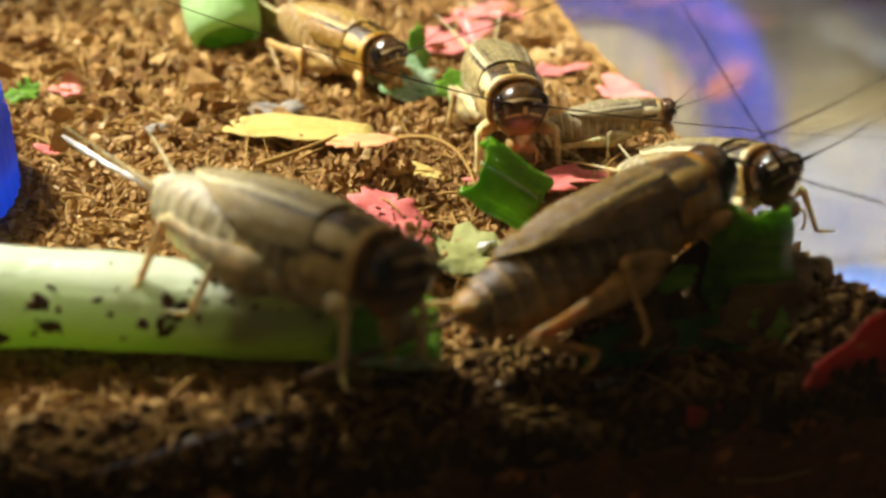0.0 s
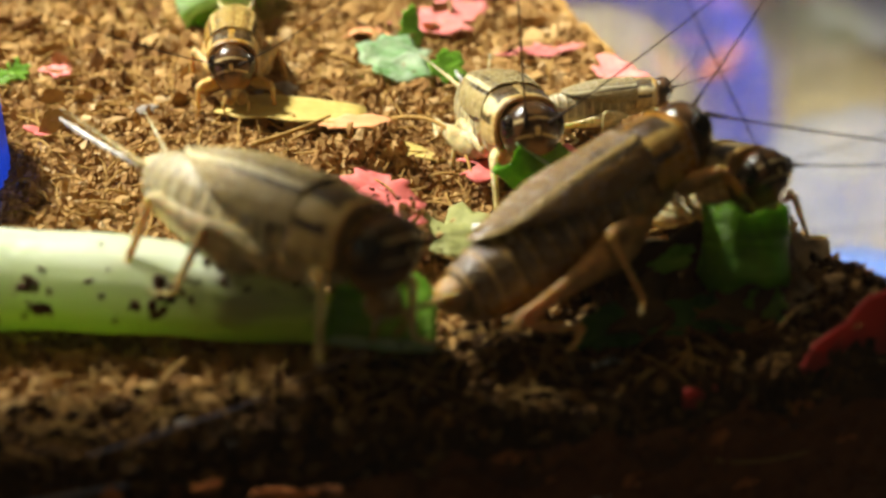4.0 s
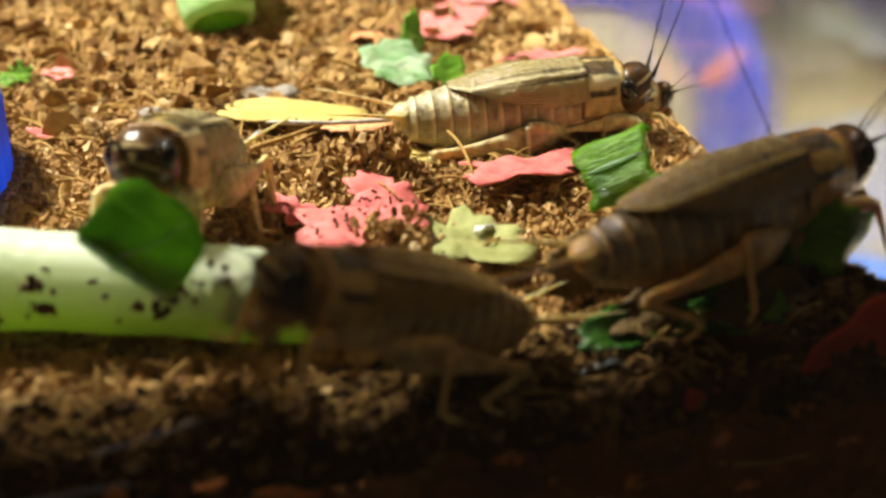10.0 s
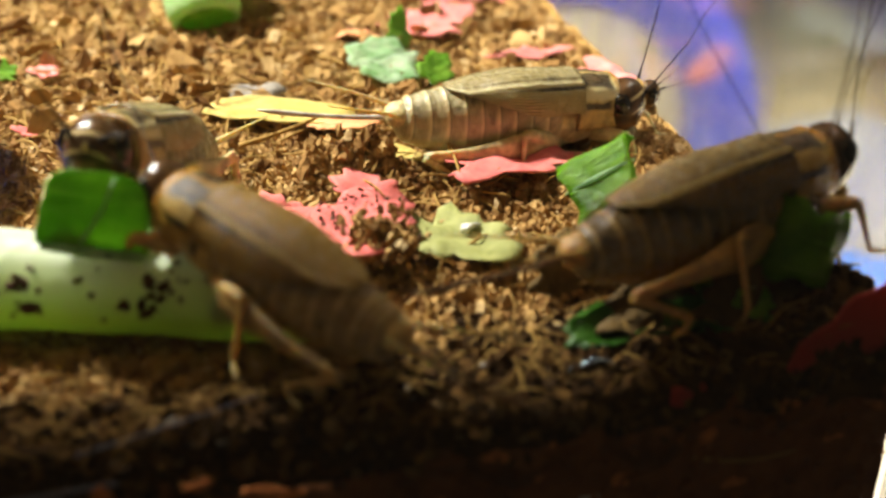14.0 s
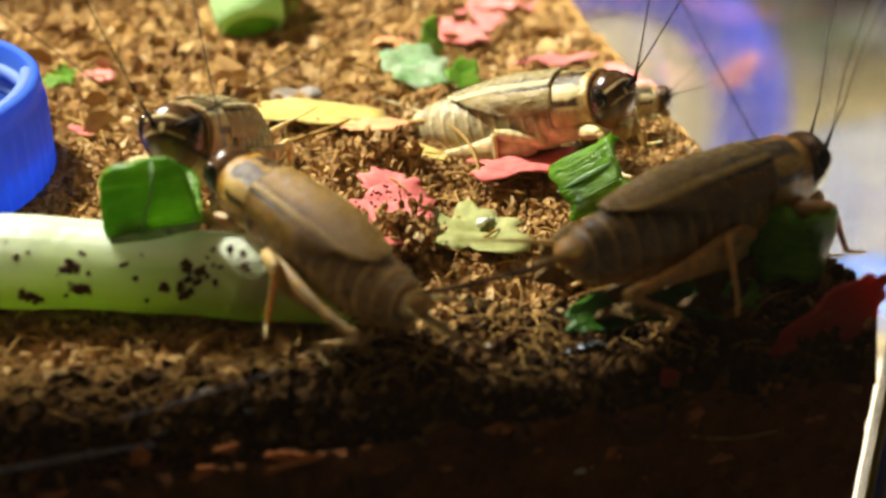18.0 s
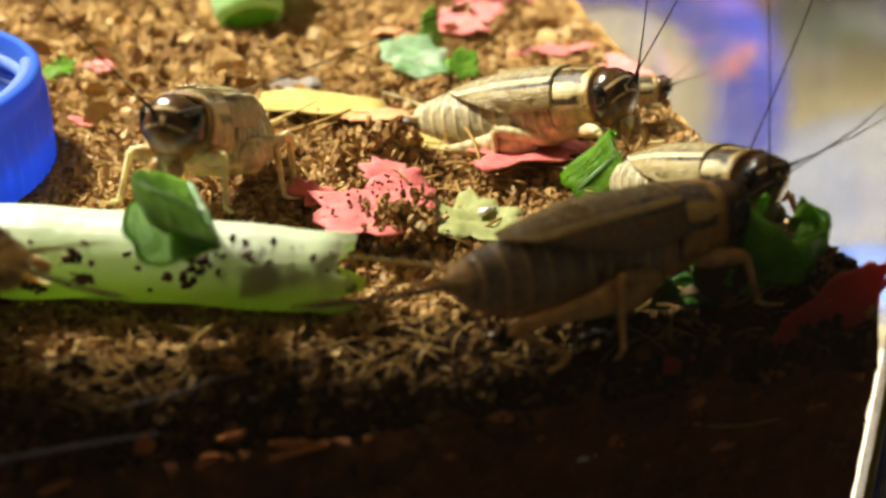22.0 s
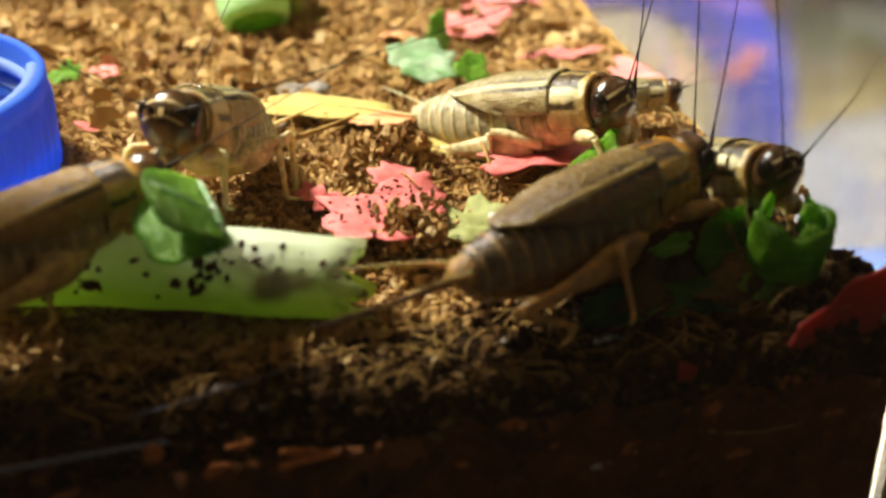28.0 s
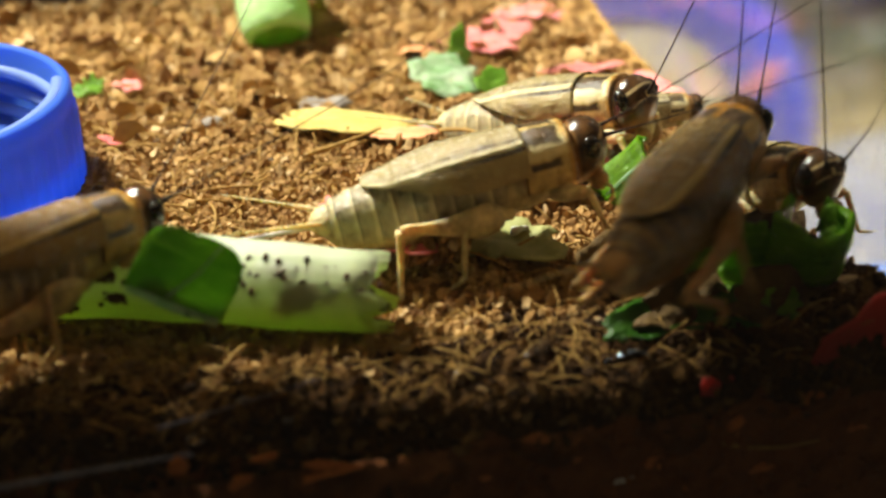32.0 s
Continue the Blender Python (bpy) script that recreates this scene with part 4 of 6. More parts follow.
for i, (x, y, z, l, w, rz, mat, label) in enumerate(PETALS):
    scrap("petal_scrap", x, y, z, l, w, rz, mat, label, "petal", 20 + i, rx=6 - 5 * (i % 3), ry=4 * (i % 2), ripple=0.7, ragged=0.4, curl=0.1, thick=0.15)
scrap("petal_scrap", 29.0, Y0 + 0.75, -1.0, 3.4, 4.0, 0, M_REDTHIN, "dark red petal scrap pressed against the front panel", "petal", 41, rx=88, thick=0.2, ripple=0.1, curl=0.0, ragged=0.5)
scrap("petal_scrap", 38.4, Y0 + 1.2, 1.0, 9.0, 2.8, 6, M_REDTHIN, "red petal scrap leaning on the front panel", "petal", 42, rx=70, ry=-34, thick=0.2, ragged=0.3, curl=0.05)
scrap("dry_leaf", 12.2, 101.2, 1.6, 12.5, 4.6, -24, M_YELLOW, "dry yellow leaf blade lying on soil", "leaf", 50, ripple=0.4, ragged=0.06, square=0.8)
scrap("dry_leaf", 18.3, 94.0, 1.0, 9.5, 2.4, -42, M_YELLOW, "narrow dry yellow leaf end on soil", "leaf", 51, ripple=0.3, ragged=0.1)
scrap("petal_scrap", 16.6, 97.0, 1.7, 5.4, 3.2, -18, M_ORANGE, "faded orange petal scrap on a yellow leaf", "petal", 52)
scrap("dry_leaf", 19.7, 77.0, 1.4, 7.6, 7.4, 20, M_DRY, "lobed dry olive leaf scrap on soil", "leaf", 53, ragged=0.42, ripple=1.1)
scrap("fluff", 21.4, 78.2, 1.9, 1.7, 1.3, 20, M_WINGSCRAP, "tiny white fluffy scrap on an olive leaf", "fluff", 66, ragged=0.5, ripple=0.8, thick=0.4)
scrap("leaf_scrap", 22.9, 109.6, 2.0, 7.6, 6.5, 35, M_LEAFPALE, "shiny pale green leaf scrap on soil, white glare painted in", "leaf", 54, rx=14, ragged=0.28, ripple=0.8)
scrap("leaf_scrap", 26.4, 105.6, 2.2, 4.2, 3.2, 40, M_LEAF, "bright green leaf scrap propped on soil", "leaf", 55, rx=38, ragged=0.3)
scrap("leaf_scrap", 25.4, 115.0, 2.3, 2.4, 4.0, 10, M_LEAF, "upright bright green leaf tip", "leaf", 56, rx=62, ragged=0.3)
scrap("leaf_scrap", -9.4, 114.0, 1.4, 2.6, 2.2, 10, M_LEAF, "small bright green leaf scrap on soil", "leaf", 57, rx=30, ragged=0.6)
scrap("leaf_scrap", 26.4, 65.2, 1.0, 8.0, 2.6, 24, M_LEAFDEEP, "dark green rolled leaf strip on soil", "leaf", 58, rx=25, curl=0.6)
scrap("leaf_scrap", 30.8, 64.4, 0.9, 6.0, 3.4, -12, M_LEAFDEEP, "dark green leaf scrap on soil", "leaf", 59, rx=40, curl=0.4)
scrap("leaf_scrap", 34.5, 64.5, 1.2, 6.5, 4.5, 10, M_LEAFDEEP, "broad dark green leaf scrap on soil", "leaf", 60, rx=20, curl=0.3)
scrap("leaf_scrap", 34.3, 63.4, 1.6, 2.6, 1.7, 15, M_LEAF, "small yellow-green leaf scrap among dark litter", "leaf", 141, rx=55, ragged=0.35)
scrap("leaf_scrap", 33.4, 67.0, 3.0, 3.4, 6.2, -8, M_LEAFDARK, "curved dark green leaf strip standing in the litter", "leaf", 142, rx=78, curl=0.9, ragged=0.15, thick=0.25)
scrap("leaf_scrap", 29.6, 66.6, 3.8, 3.6, 1.2, 18, M_LEAF, "narrow bright green leaf edge under a cricket", "leaf", 143, rx=50, ragged=0.3)
scrap("foil_scrap", 22.7, 62.3, 0.8, 1.6, 1.0, 15, M_FOIL, "tiny crumpled bluish foil scrap", "foil", 61, ripple=1.2, ragged=0.6)
scrap("foil_scrap", 24.2, 62.0, 0.6, 1.2, 0.6, -20, M_FOIL, "tiny crumpled bluish foil scrap", "foil", 62, ripple=1.2, ragged=0.6)

# dark leaf pieces; most are added in place of shade under the crickets
for i, (x, y, l, w, rz, rx) in enumerate([(26.5, 69.8, 8.0, 5.0, 12, 62), (31.5, 69.4, 10.5, 6.0, -6, 70), (36.8, 67.8, 9.5, 6.4, 8, 60), (29.4, 65.6, 8.0, 3.8, 20, 45), (38.0, 72.5, 8.0, 5.4, 30, 60), (34.6, 63.6, 8.0, 4.0, -8, 35)]):
    scrap("rotten_leaf", x, y, 1.4, l, w, rz, M_SHADELITTER, "dark brown leaf litter on soil, partly standing in for shade", "leaf", 130 + i, rx=rx, ragged=0.35, curl=0.3, ripple=1.2, thick=0.3)

clod = part("soil_clod", crumbs(160, 8, lambda g: g.uniform(0.3, 0.7), lambda g, r: (g.gauss(0, 1.6), g.gauss(0, 1.0), abs(g.gauss(0.6, 0.7)))), M_CRUMB, None, "", False)
clod.matrix_world = mpose(16.0, 90.4, 0.7)
clod_low = part("soil_clod", crumbs(420, 9, lambda g: g.uniform(0.12, 0.45), lambda g, r: (g.gauss(0, 1.0), g.gauss(0, 0.9), abs(g.gauss(0.7, 0.8)))), M_CRUMB, None, "", False)
clod_low.matrix_world = mpose(14.7, 75.4, 1.4)
tagged(clod_low, "dark crumbling soil clod lying on a red petal", "soil clod")
tagged(clod, "dark lumpy clod of soil", "soil clod")
tagged(part("petal_grit", crumbs(70, 31, lambda g: g.uniform(0.08, 0.22), lambda g, r: (lambda x, y: (x, y, ground(x, y) + g.uniform(2.2, 3.0)))(g.gauss(13.4, 2.0), g.gauss(79.6, 2.4))), M_SPECK, None, "", False), "dark soil grains strewn over a red petal", "soil", kind="stuff")
for i, (x, y, s) in enumerate([(1.2, 105.5, 1.1), (12.5, 107.5, 1.5), (5.5, 98.0, 0.6), (-8.5, 95.0, 0.7), (0.5, 62.0, 0.7), (-2.5, 61.5, 0.6), (2.8, 60.8, 0.5), (13.2, 61.8, 0.6), (17.6, 63.6, 0.5)]):
    peb = part("pebble", blob((0, 0, 0), (s, s * 0.8, s * 0.55), 8, 12, 0.35, i), M_GREY)
    peb.matrix_world = mpose(x, y, ground(x, y) + s * 0.3, 0, 0, i * 40)
    tagged(peb, "small grey pebble among the soil crumbs", "pebble", "pebbles on the soil")


def twig(name, pts, r, mat, label):
    p = [Vector(q) for q in pts]
    path = bezier(p[0], p[1], p[2], 14)
    return tagged(part(name, tube(path, [r * (1 - 0.5 * i / 13) for i in range(14)], 7), mat), label, "twig")


twig("twig", [(-14, 58.5, -0.9), (-7, 58.3, -0.2), (-2.6, 58.6, -0.4)], 0.22, M_TWIG, "thin greyish twig against the front panel")
twig("twig", [(-4.5, 60.6, 0.2), (0, 61.2, 0.6), (5.0, 62.4, 1.0)], 0.07, M_TWIG, "hair-thin dark twig on soil")
twig("twig", [(3.2, 58.3, -3.0), (5, 58.3, -2.7), (6.6, 58.3, -2.6)], 0.24, M_CHIP, "orange-brown bark sliver against the front panel")
twig("twig", [(28.6, 58.2, -4.6), (31.5, 58.1, -5.8), (35, 58.2, -5.4)], 0.13, M_FIBRE, "thin tan root against the front panel")
twig("twig", [(19.5, 97.0, 1.2), (24, 94, 3.0), (22.6, 85.0, 1.2)], 0.2, M_FIBRE, "bent tan straw on soil")
twig("twig", [(8.2, 94.8, 1.2), (11, 95, 1.6), (14.5, 96.5, 2.2)], 0.22, M_FIBRE, "tan straw on soil")

scrap("stone_flake", 10.5, 108.4, 0.9, 4.6, 2.2, 6, M_GREY, "flat bluish grey stone flake on soil", "stone", 65, ragged=0.2, ripple=0.2, thick=0.5)
rng = random.Random(77)
for i, (x, z, l, w, mat) in enumerate([(4.6, -2.3, 3.4, 0.7, M_CHIP), (-0.3, -2.6, 1.8, 0.9, M_CHIP), (-3.5, -0.9, 1.6, 1.2, M_CHIP), (1.2, -1.2, 1.7, 0.6, M_CHIP), (22.4, -6.4, 1.5, 0.5, M_CREAMPL), (24.5, -5.5, 1.8, 1.5, M_CHIP), (29.2, -3.2, 1.6, 2.4, M_CHIP), (31.4, -7.0, 2.0, 0.9, M_CHIP), (27.0, -7.8, 1.4, 0.8, M_CHIP), (34.2, -2.4, 2.2, 1.3, M_CHIP), (13.5, -4.8, 1.6, 0.7, M_CHIP), (16.8, -2.4, 2.4, 0.8, M_CHIP), (9.2, -5.2, 1.4, 0.6, M_CHIP), (-8.6, -2.9, 2.2, 0.8, M_CHIP), (37.5, -5.0, 1.7, 1.1, M_CHIP), (19.4, -4.2, 1.1, 0.9, M_CHIP)]):
    chip = part("bark_chip", flake(l * 0.75, w * 0.75, 200 + i, curl=0.0, thick=0.25, ragged=0.4, ripple=0.15, n=18), mat)
    chip.matrix_world = mpose(x, Y0 + 0.32, z, 88, rng.uniform(-25, 25), rng.uniform(-4, 4))
    tagged(chip, "small reddish bark chip pressed against the front panel", "bark chip", "bark chips in the soil")


# ---- crickets ----
def mirrored(geo, s):
    if s > 0:
        return geo
    return [(-x, y, z) for x, y, z in geo[0]], [f[::-1] for f in geo[1]]


def hinged(name, geo, mat, parent, pivot, label=""):
    """A part that turns about its pivot."""
    ob = part(name, about(geo, pivot), mat, parent, label)
    ob.location = Vector(pivot) * MM
    return ob


def about(geo, pivot):
    return moved(geo, Matrix.Translation(-Vector(pivot)))


NECK = (0, 7.4, 0)
WING_FRONT = 4.5


def wing_case(s, rear, seed):
    """One folded wing case, with its mapping along (0 behind, 1 in front) and across (0 midline, 0.5 edge, 1 lower rim)."""
    rows, cols = 44, 64
    verts, faces, uvs = [], [], []
    ys = [rear + (WING_FRONT - rear) * (1 - math.cos(math.pi * 0.5 * i / (rows - 1))) ** 0.8 for i in range(rows)]
    for layer in (0, 1):
        for y in ys:
            t = (y - rear) / (WING_FRONT - rear)
            low = 0.20 + 0.78 * min(1.0, t / 0.66) ** 0.6
            swell = 1 + 0.07 * math.sin(math.pi * min(1, t * 1.1))
            w = 2.80 * swell * (0.62 + 0.38 * min(1, t * 2.0) ** 0.7) * (1 - 0.10 * max(0.0, t - 0.45) / 0.55)
            h = 2.70 * swell * (0.78 + 0.22 * min(1, t * 2.0) ** 0.8)
            for k in range(cols + 1):
                v = k / cols
                q = min(v / 0.5, 1.0) * min(0.5, low) + max(0.0, v / 0.5 - 1.0) * max(0.0, low - 0.5)
                fan = max(0.0, math.cos((v - 0.5) / (1.15 - 0.85 * t * t) * 15.0 * 2 * math.pi + math.pi)) ** 3 if v > 0.5 else 0.0
                rib = max(0.0, math.cos(v * 11.0 * 2 * math.pi + math.pi)) ** 3 if v < 0.42 else 0.0
                ridge = math.exp(-((v - 0.44) / 0.04) ** 2)
                k_out = 1 + 0.022 * fan + 0.014 * rib + 0.035 * ridge + 0.022 * noise.noise(Vector((v * 5 + s, y * 0.7, seed))) - layer * 0.035
                a = q * math.pi / 2
                x, z = math.sin(a), math.cos(a)
                f = (x ** 2.5 + abs(z) ** 2.5) ** (-1 / 2.5) * k_out
                overlap = 0.16 * max(0.0, 1 - v / 0.06)
                verts.append((s * (w * x * f - overlap), y, h * z * f - 0.15 + (0.07 if s > 0 else 0.0) - 0.25 * (1 - t)))
                uvs.append((t, v))
    n = cols + 1
    for layer in (0, 1):
        o = layer * rows * n
        for i in range(rows - 1):
            for k in range(cols):
                q = (o + i * n + k, o + i * n + k + 1, o + (i + 1) * n + k + 1, o + (i + 1) * n + k)
                faces.append(q if (layer == 1) == (s > 0) else q[::-1])
    rim = list(range(n)) + [i * n + cols for i in range(1, rows)] + [(rows - 1) * n + k for k in range(cols - 1, -1, -1)] + [i * n for i in range(rows - 2, 0, -1)]
    for a, b in zip(rim, rim[1:] + rim[:1]):
        faces.append((a, b, b + rows * n, a + rows * n))
    return (verts, faces), uvs


def limb(points, radii, sides=9, squash=1.0):
    """A limb segment with smooth swelling between the given points."""
    path, rad = [], []
    p = [Vector(q) for q in points]
    for i in range(len(p) - 1):
        for k in range(4):
            t = k / 4
            path.append(p[i].lerp(p[i + 1], t))
            rad.append(radii[i] + (radii[i + 1] - radii[i]) * (t * t * (3 - 2 * t)))
    return tube(path + [p[-1]], rad + [radii[-1]], sides, squash)


LOW_KNEE = ((3.3, -8.3, -2.5), (4.0, -5.0, -4.7))
HIGH_KNEE = ((3.9, -5.0, -0.6), (4.4, -6.0, -5.2))


def cricket(m, label, seed, ovipositor=None, shells=PALE, hind=LOW_KNEE, rear=-6.6, reach=30.0):
    m_abdomen, m_wing, m_pronotum, m_leg = shells
    th = thing("cricket", m, label, "cricket", "crickets in the box")
    rng = random.Random(seed)
    # abdomen: overlapping rings, deep in the belly and blunt behind
    ys, rs, zs = [], [], []
    for i in range(73):
        y = -9.9 + 12.6 * i / 72
        t = (y + 9.9) / 12.6
        step = ((y + 10) / 1.3) % 1.0
        r = 2.86 * (0.50 + 0.48 * math.sin(min(t / 0.5, 1) * math.pi / 2)) * min(1.0, 0.25 + 0.75 * math.sqrt(min(1.0, t / 0.07)))
        ys.append(y)
        rs.append(r * (0.965 + 0.045 * step))
        zs.append(-0.85 - 0.25 * math.sin(math.pi * min(1.0, t * 1.05)) + 0.25 * (1 - t) ** 2)
    part("abdomen", tube([(0, y, z) for y, z in zip(ys, zs)], rs, 30, 0.90), m_abdomen, th, "ringed abdomen with a paler belly")
    part("tail_plate", blob((0, -9.35, -0.35), (1.25, 1.25, 1.05), 10, 14), m_leg, th, "pale blunt tail plate")
    part("thorax", blob((0, 3.6, -1.25), (2.3, 3.7, 2.05), 12, 18), m_leg, th)
    part("neck", blob((0, 7.3, -0.25), (1.95, 0.9, 1.95), 10, 18), M_NECK, th, "rust-coloured neck")
    for s in (1, -1):
        geo, uvs = wing_case(s, rear, seed)
        wing = part("wing", geo, m_wing, th, "veined wing case with a pale edge line")
        layer = wing.data.uv_layers.new(name="wing")
        for loop in wing.data.loops:
            layer.data[loop.index].uv = uvs[loop.vertex_index]

    # saddle behind the head
    def saddle(y, s):
        t = (y - 4.0) / 3.7
        w = 2.50 + 0.12 * math.sin(t * math.pi) - 0.28 * t + 0.07 * max(0.0, 1 - abs(y - 7.5) / 0.2)
        a = s * math.pi / 2
        x, z = math.sin(a), math.cos(a)
        q = (abs(x) ** 2.5 + abs(z) ** 2.5) ** (-1 / 2.5)
        w *= 1 + 0.02 * noise.noise(Vector((x * 2, y * 1.2, z * 2 + seed)))
        return w * x * q, (w - 0.02) * z * q - 0.15

    part("pronotum", shell(saddle, [4.0 + 3.7 * i / 18 for i in range(19)], (-1.36, 1.36), 0.22, 36), m_pronotum, th, "tan saddle plate with black blotches")
    # round head, the face tilted down and tapering to the mouth
    head = hinged("head", blob((0, 8.65, -0.25), (2.05, 1.80, 2.35), 24, 32, 0, 0, lambda x, y, z: (x * (1 - 0.24 * max(0, -z)), y + 0.12 * z - 0.10 * max(0, -z), z)), M_HEAD, th, NECK, "glossy dark head with thin pale lines")
    for s in (1, -1):
        part("eye", about(blob((s * 1.62, 9.0, 0.45), (0.55, 0.75, 0.92), 10, 14), NECK), M_EYE, head, "glossy black eye")
        part("palp", about(limb([(s * 0.8, 9.3, -2.5), (s * 1.2, 10.1, -3.0), (s * 1.05, 10.2, -3.8), (s * 0.9, 10.0, -4.3)], [0.13, 0.12, 0.10, 0.14], 7), NECK), M_NECK, head)
        part("mandible", about(blob((s * 0.55, 9.45, -2.6), (0.6, 0.75, 0.75), 8, 12), NECK), M_NECK, head, "amber jaw")
    part("lip", about(blob((0, 9.6, -2.15), (0.8, 0.45, 0.7), 8, 12), NECK), m_leg, head, "pale upper lip")
    feelers, legs = [], []
    for s in (1, -1):
        n = 26
        pts = [(0, 0, 0), (0, 0.5, 0.02)] + [(s * 0.010 * (reach * q) ** 1.3 * 0.12, 0.5 + reach * q, 0.0035 * (reach * q) ** 2 * 0.6) for q in (i / (n - 1) for i in range(1, n))]
        f = part("antenna", tube(pts, [0.20, 0.16] + [0.062 - 0.042 * i / n for i in range(1, n)], 6), M_FEELER, th, "long thin dark antenna")
        f.location = (s * 0.75 * MM, 10.2 * MM, 0.65 * MM)
        feelers.append(f)
        part("cercus", tube(bezier((s * 0.9, -9.3, -0.2), (s * 1.8, -11.6, 0.7), (s * rng.uniform(2.8, 3.6), -15.8, rng.uniform(1.2, 2.2)), 10), [0.26, 0.22, 0.19, 0.17, 0.15, 0.12, 0.10, 0.08, 0.06, 0.03], 7), M_CERCUS, th, "hairy straw-coloured tail feeler")
        # hind leg: long thigh along the belly, thin spined shin
        hip = Vector((s * 2.1, 2.0, -2.5))
        knee, foot = (Vector((s * q[0], q[1], q[2])) for q in hind)
        mid = hip.lerp(knee, 0.4) + Vector((s * 1.1, 0, 0.2))
        part("hind_femur", tube(bezier(hip, mid, knee, 16), [0.75, 1.0, 1.16, 1.22, 1.2, 1.12, 1.02, 0.9, 0.78, 0.68, 0.58, 0.5, 0.45, 0.44, 0.46, 0.38], 14, 0.6), m_leg, th, "long tapering hind thigh")
        tib = part("hind_shin", limb([knee, knee.lerp(foot, 0.3), knee.lerp(foot, 0.7), foot], [0.36, 0.26, 0.22, 0.2], 8), m_leg, th)
        for k in range(4):
            at = knee.lerp(foot, 0.3 + 0.18 * k)
            part("spine", tube([at, at + Vector((s * 0.45, -0.25, -0.45))], [0.09, 0.02], 5), m_leg, tib)
        part("foot", limb([foot, foot + Vector((s * 0.4, -0.8, -0.25)), foot + Vector((s * 0.6, -1.8, -0.3))], [0.2, 0.15, 0.09], 6), m_leg, tib)
        # middle legs bend back, front legs reach forward
        for nm, hip, knee, foot, step in (("middle_leg", (s * 1.7, 2.8, -2.6), (s * 3.5, -0.8 + rng.uniform(-0.6, 0.4), -1.0), (s * 4.3, -1.3 + rng.uniform(-0.5, 0.5), -5.0), -1.2),
                                          ("front_leg", (s * 1.5, 5.8, -2.1), (s * 3.0, 7.9 + rng.uniform(-0.3, 0.6), -2.0), (s * 3.3, 8.7 + rng.uniform(-0.4, 0.8), -5.2), 1.3)):
            h, k, e = Vector(hip), Vector(knee), Vector(foot)
            leg = hinged(nm, limb([h, h.lerp(k, 0.3), h.lerp(k, 0.7), k], [0.58, 0.68, 0.56, 0.36], 10, 0.85), m_leg, th, hip)
            legs.append((leg, s if nm == "front_leg" else -s))
            part("shin", about(limb([k, k.lerp(e, 0.25), k.lerp(e, 0.7), e], [0.30, 0.25, 0.2, 0.18], 8), hip), m_leg, leg)
            part("foot", about(limb([e, e + Vector((s * 0.45, step * 0.5, -0.12)), e + Vector((s * 0.8, step, -0.1))], [0.17, 0.12, 0.07], 6), hip), m_leg, leg)
    if ovipositor:
        part("ovipositor", tube(bezier((0, -9.4, -0.5), (0, -14, -0.5), (0, -20.0, 0.6), 12), [0.34, 0.26, 0.22, 0.2, 0.19, 0.18, 0.18, 0.18, 0.2, 0.22, 0.18, 0.05], 8), ovipositor, th, "long needle-shaped egg tube")
    return th, (feelers, head, legs)


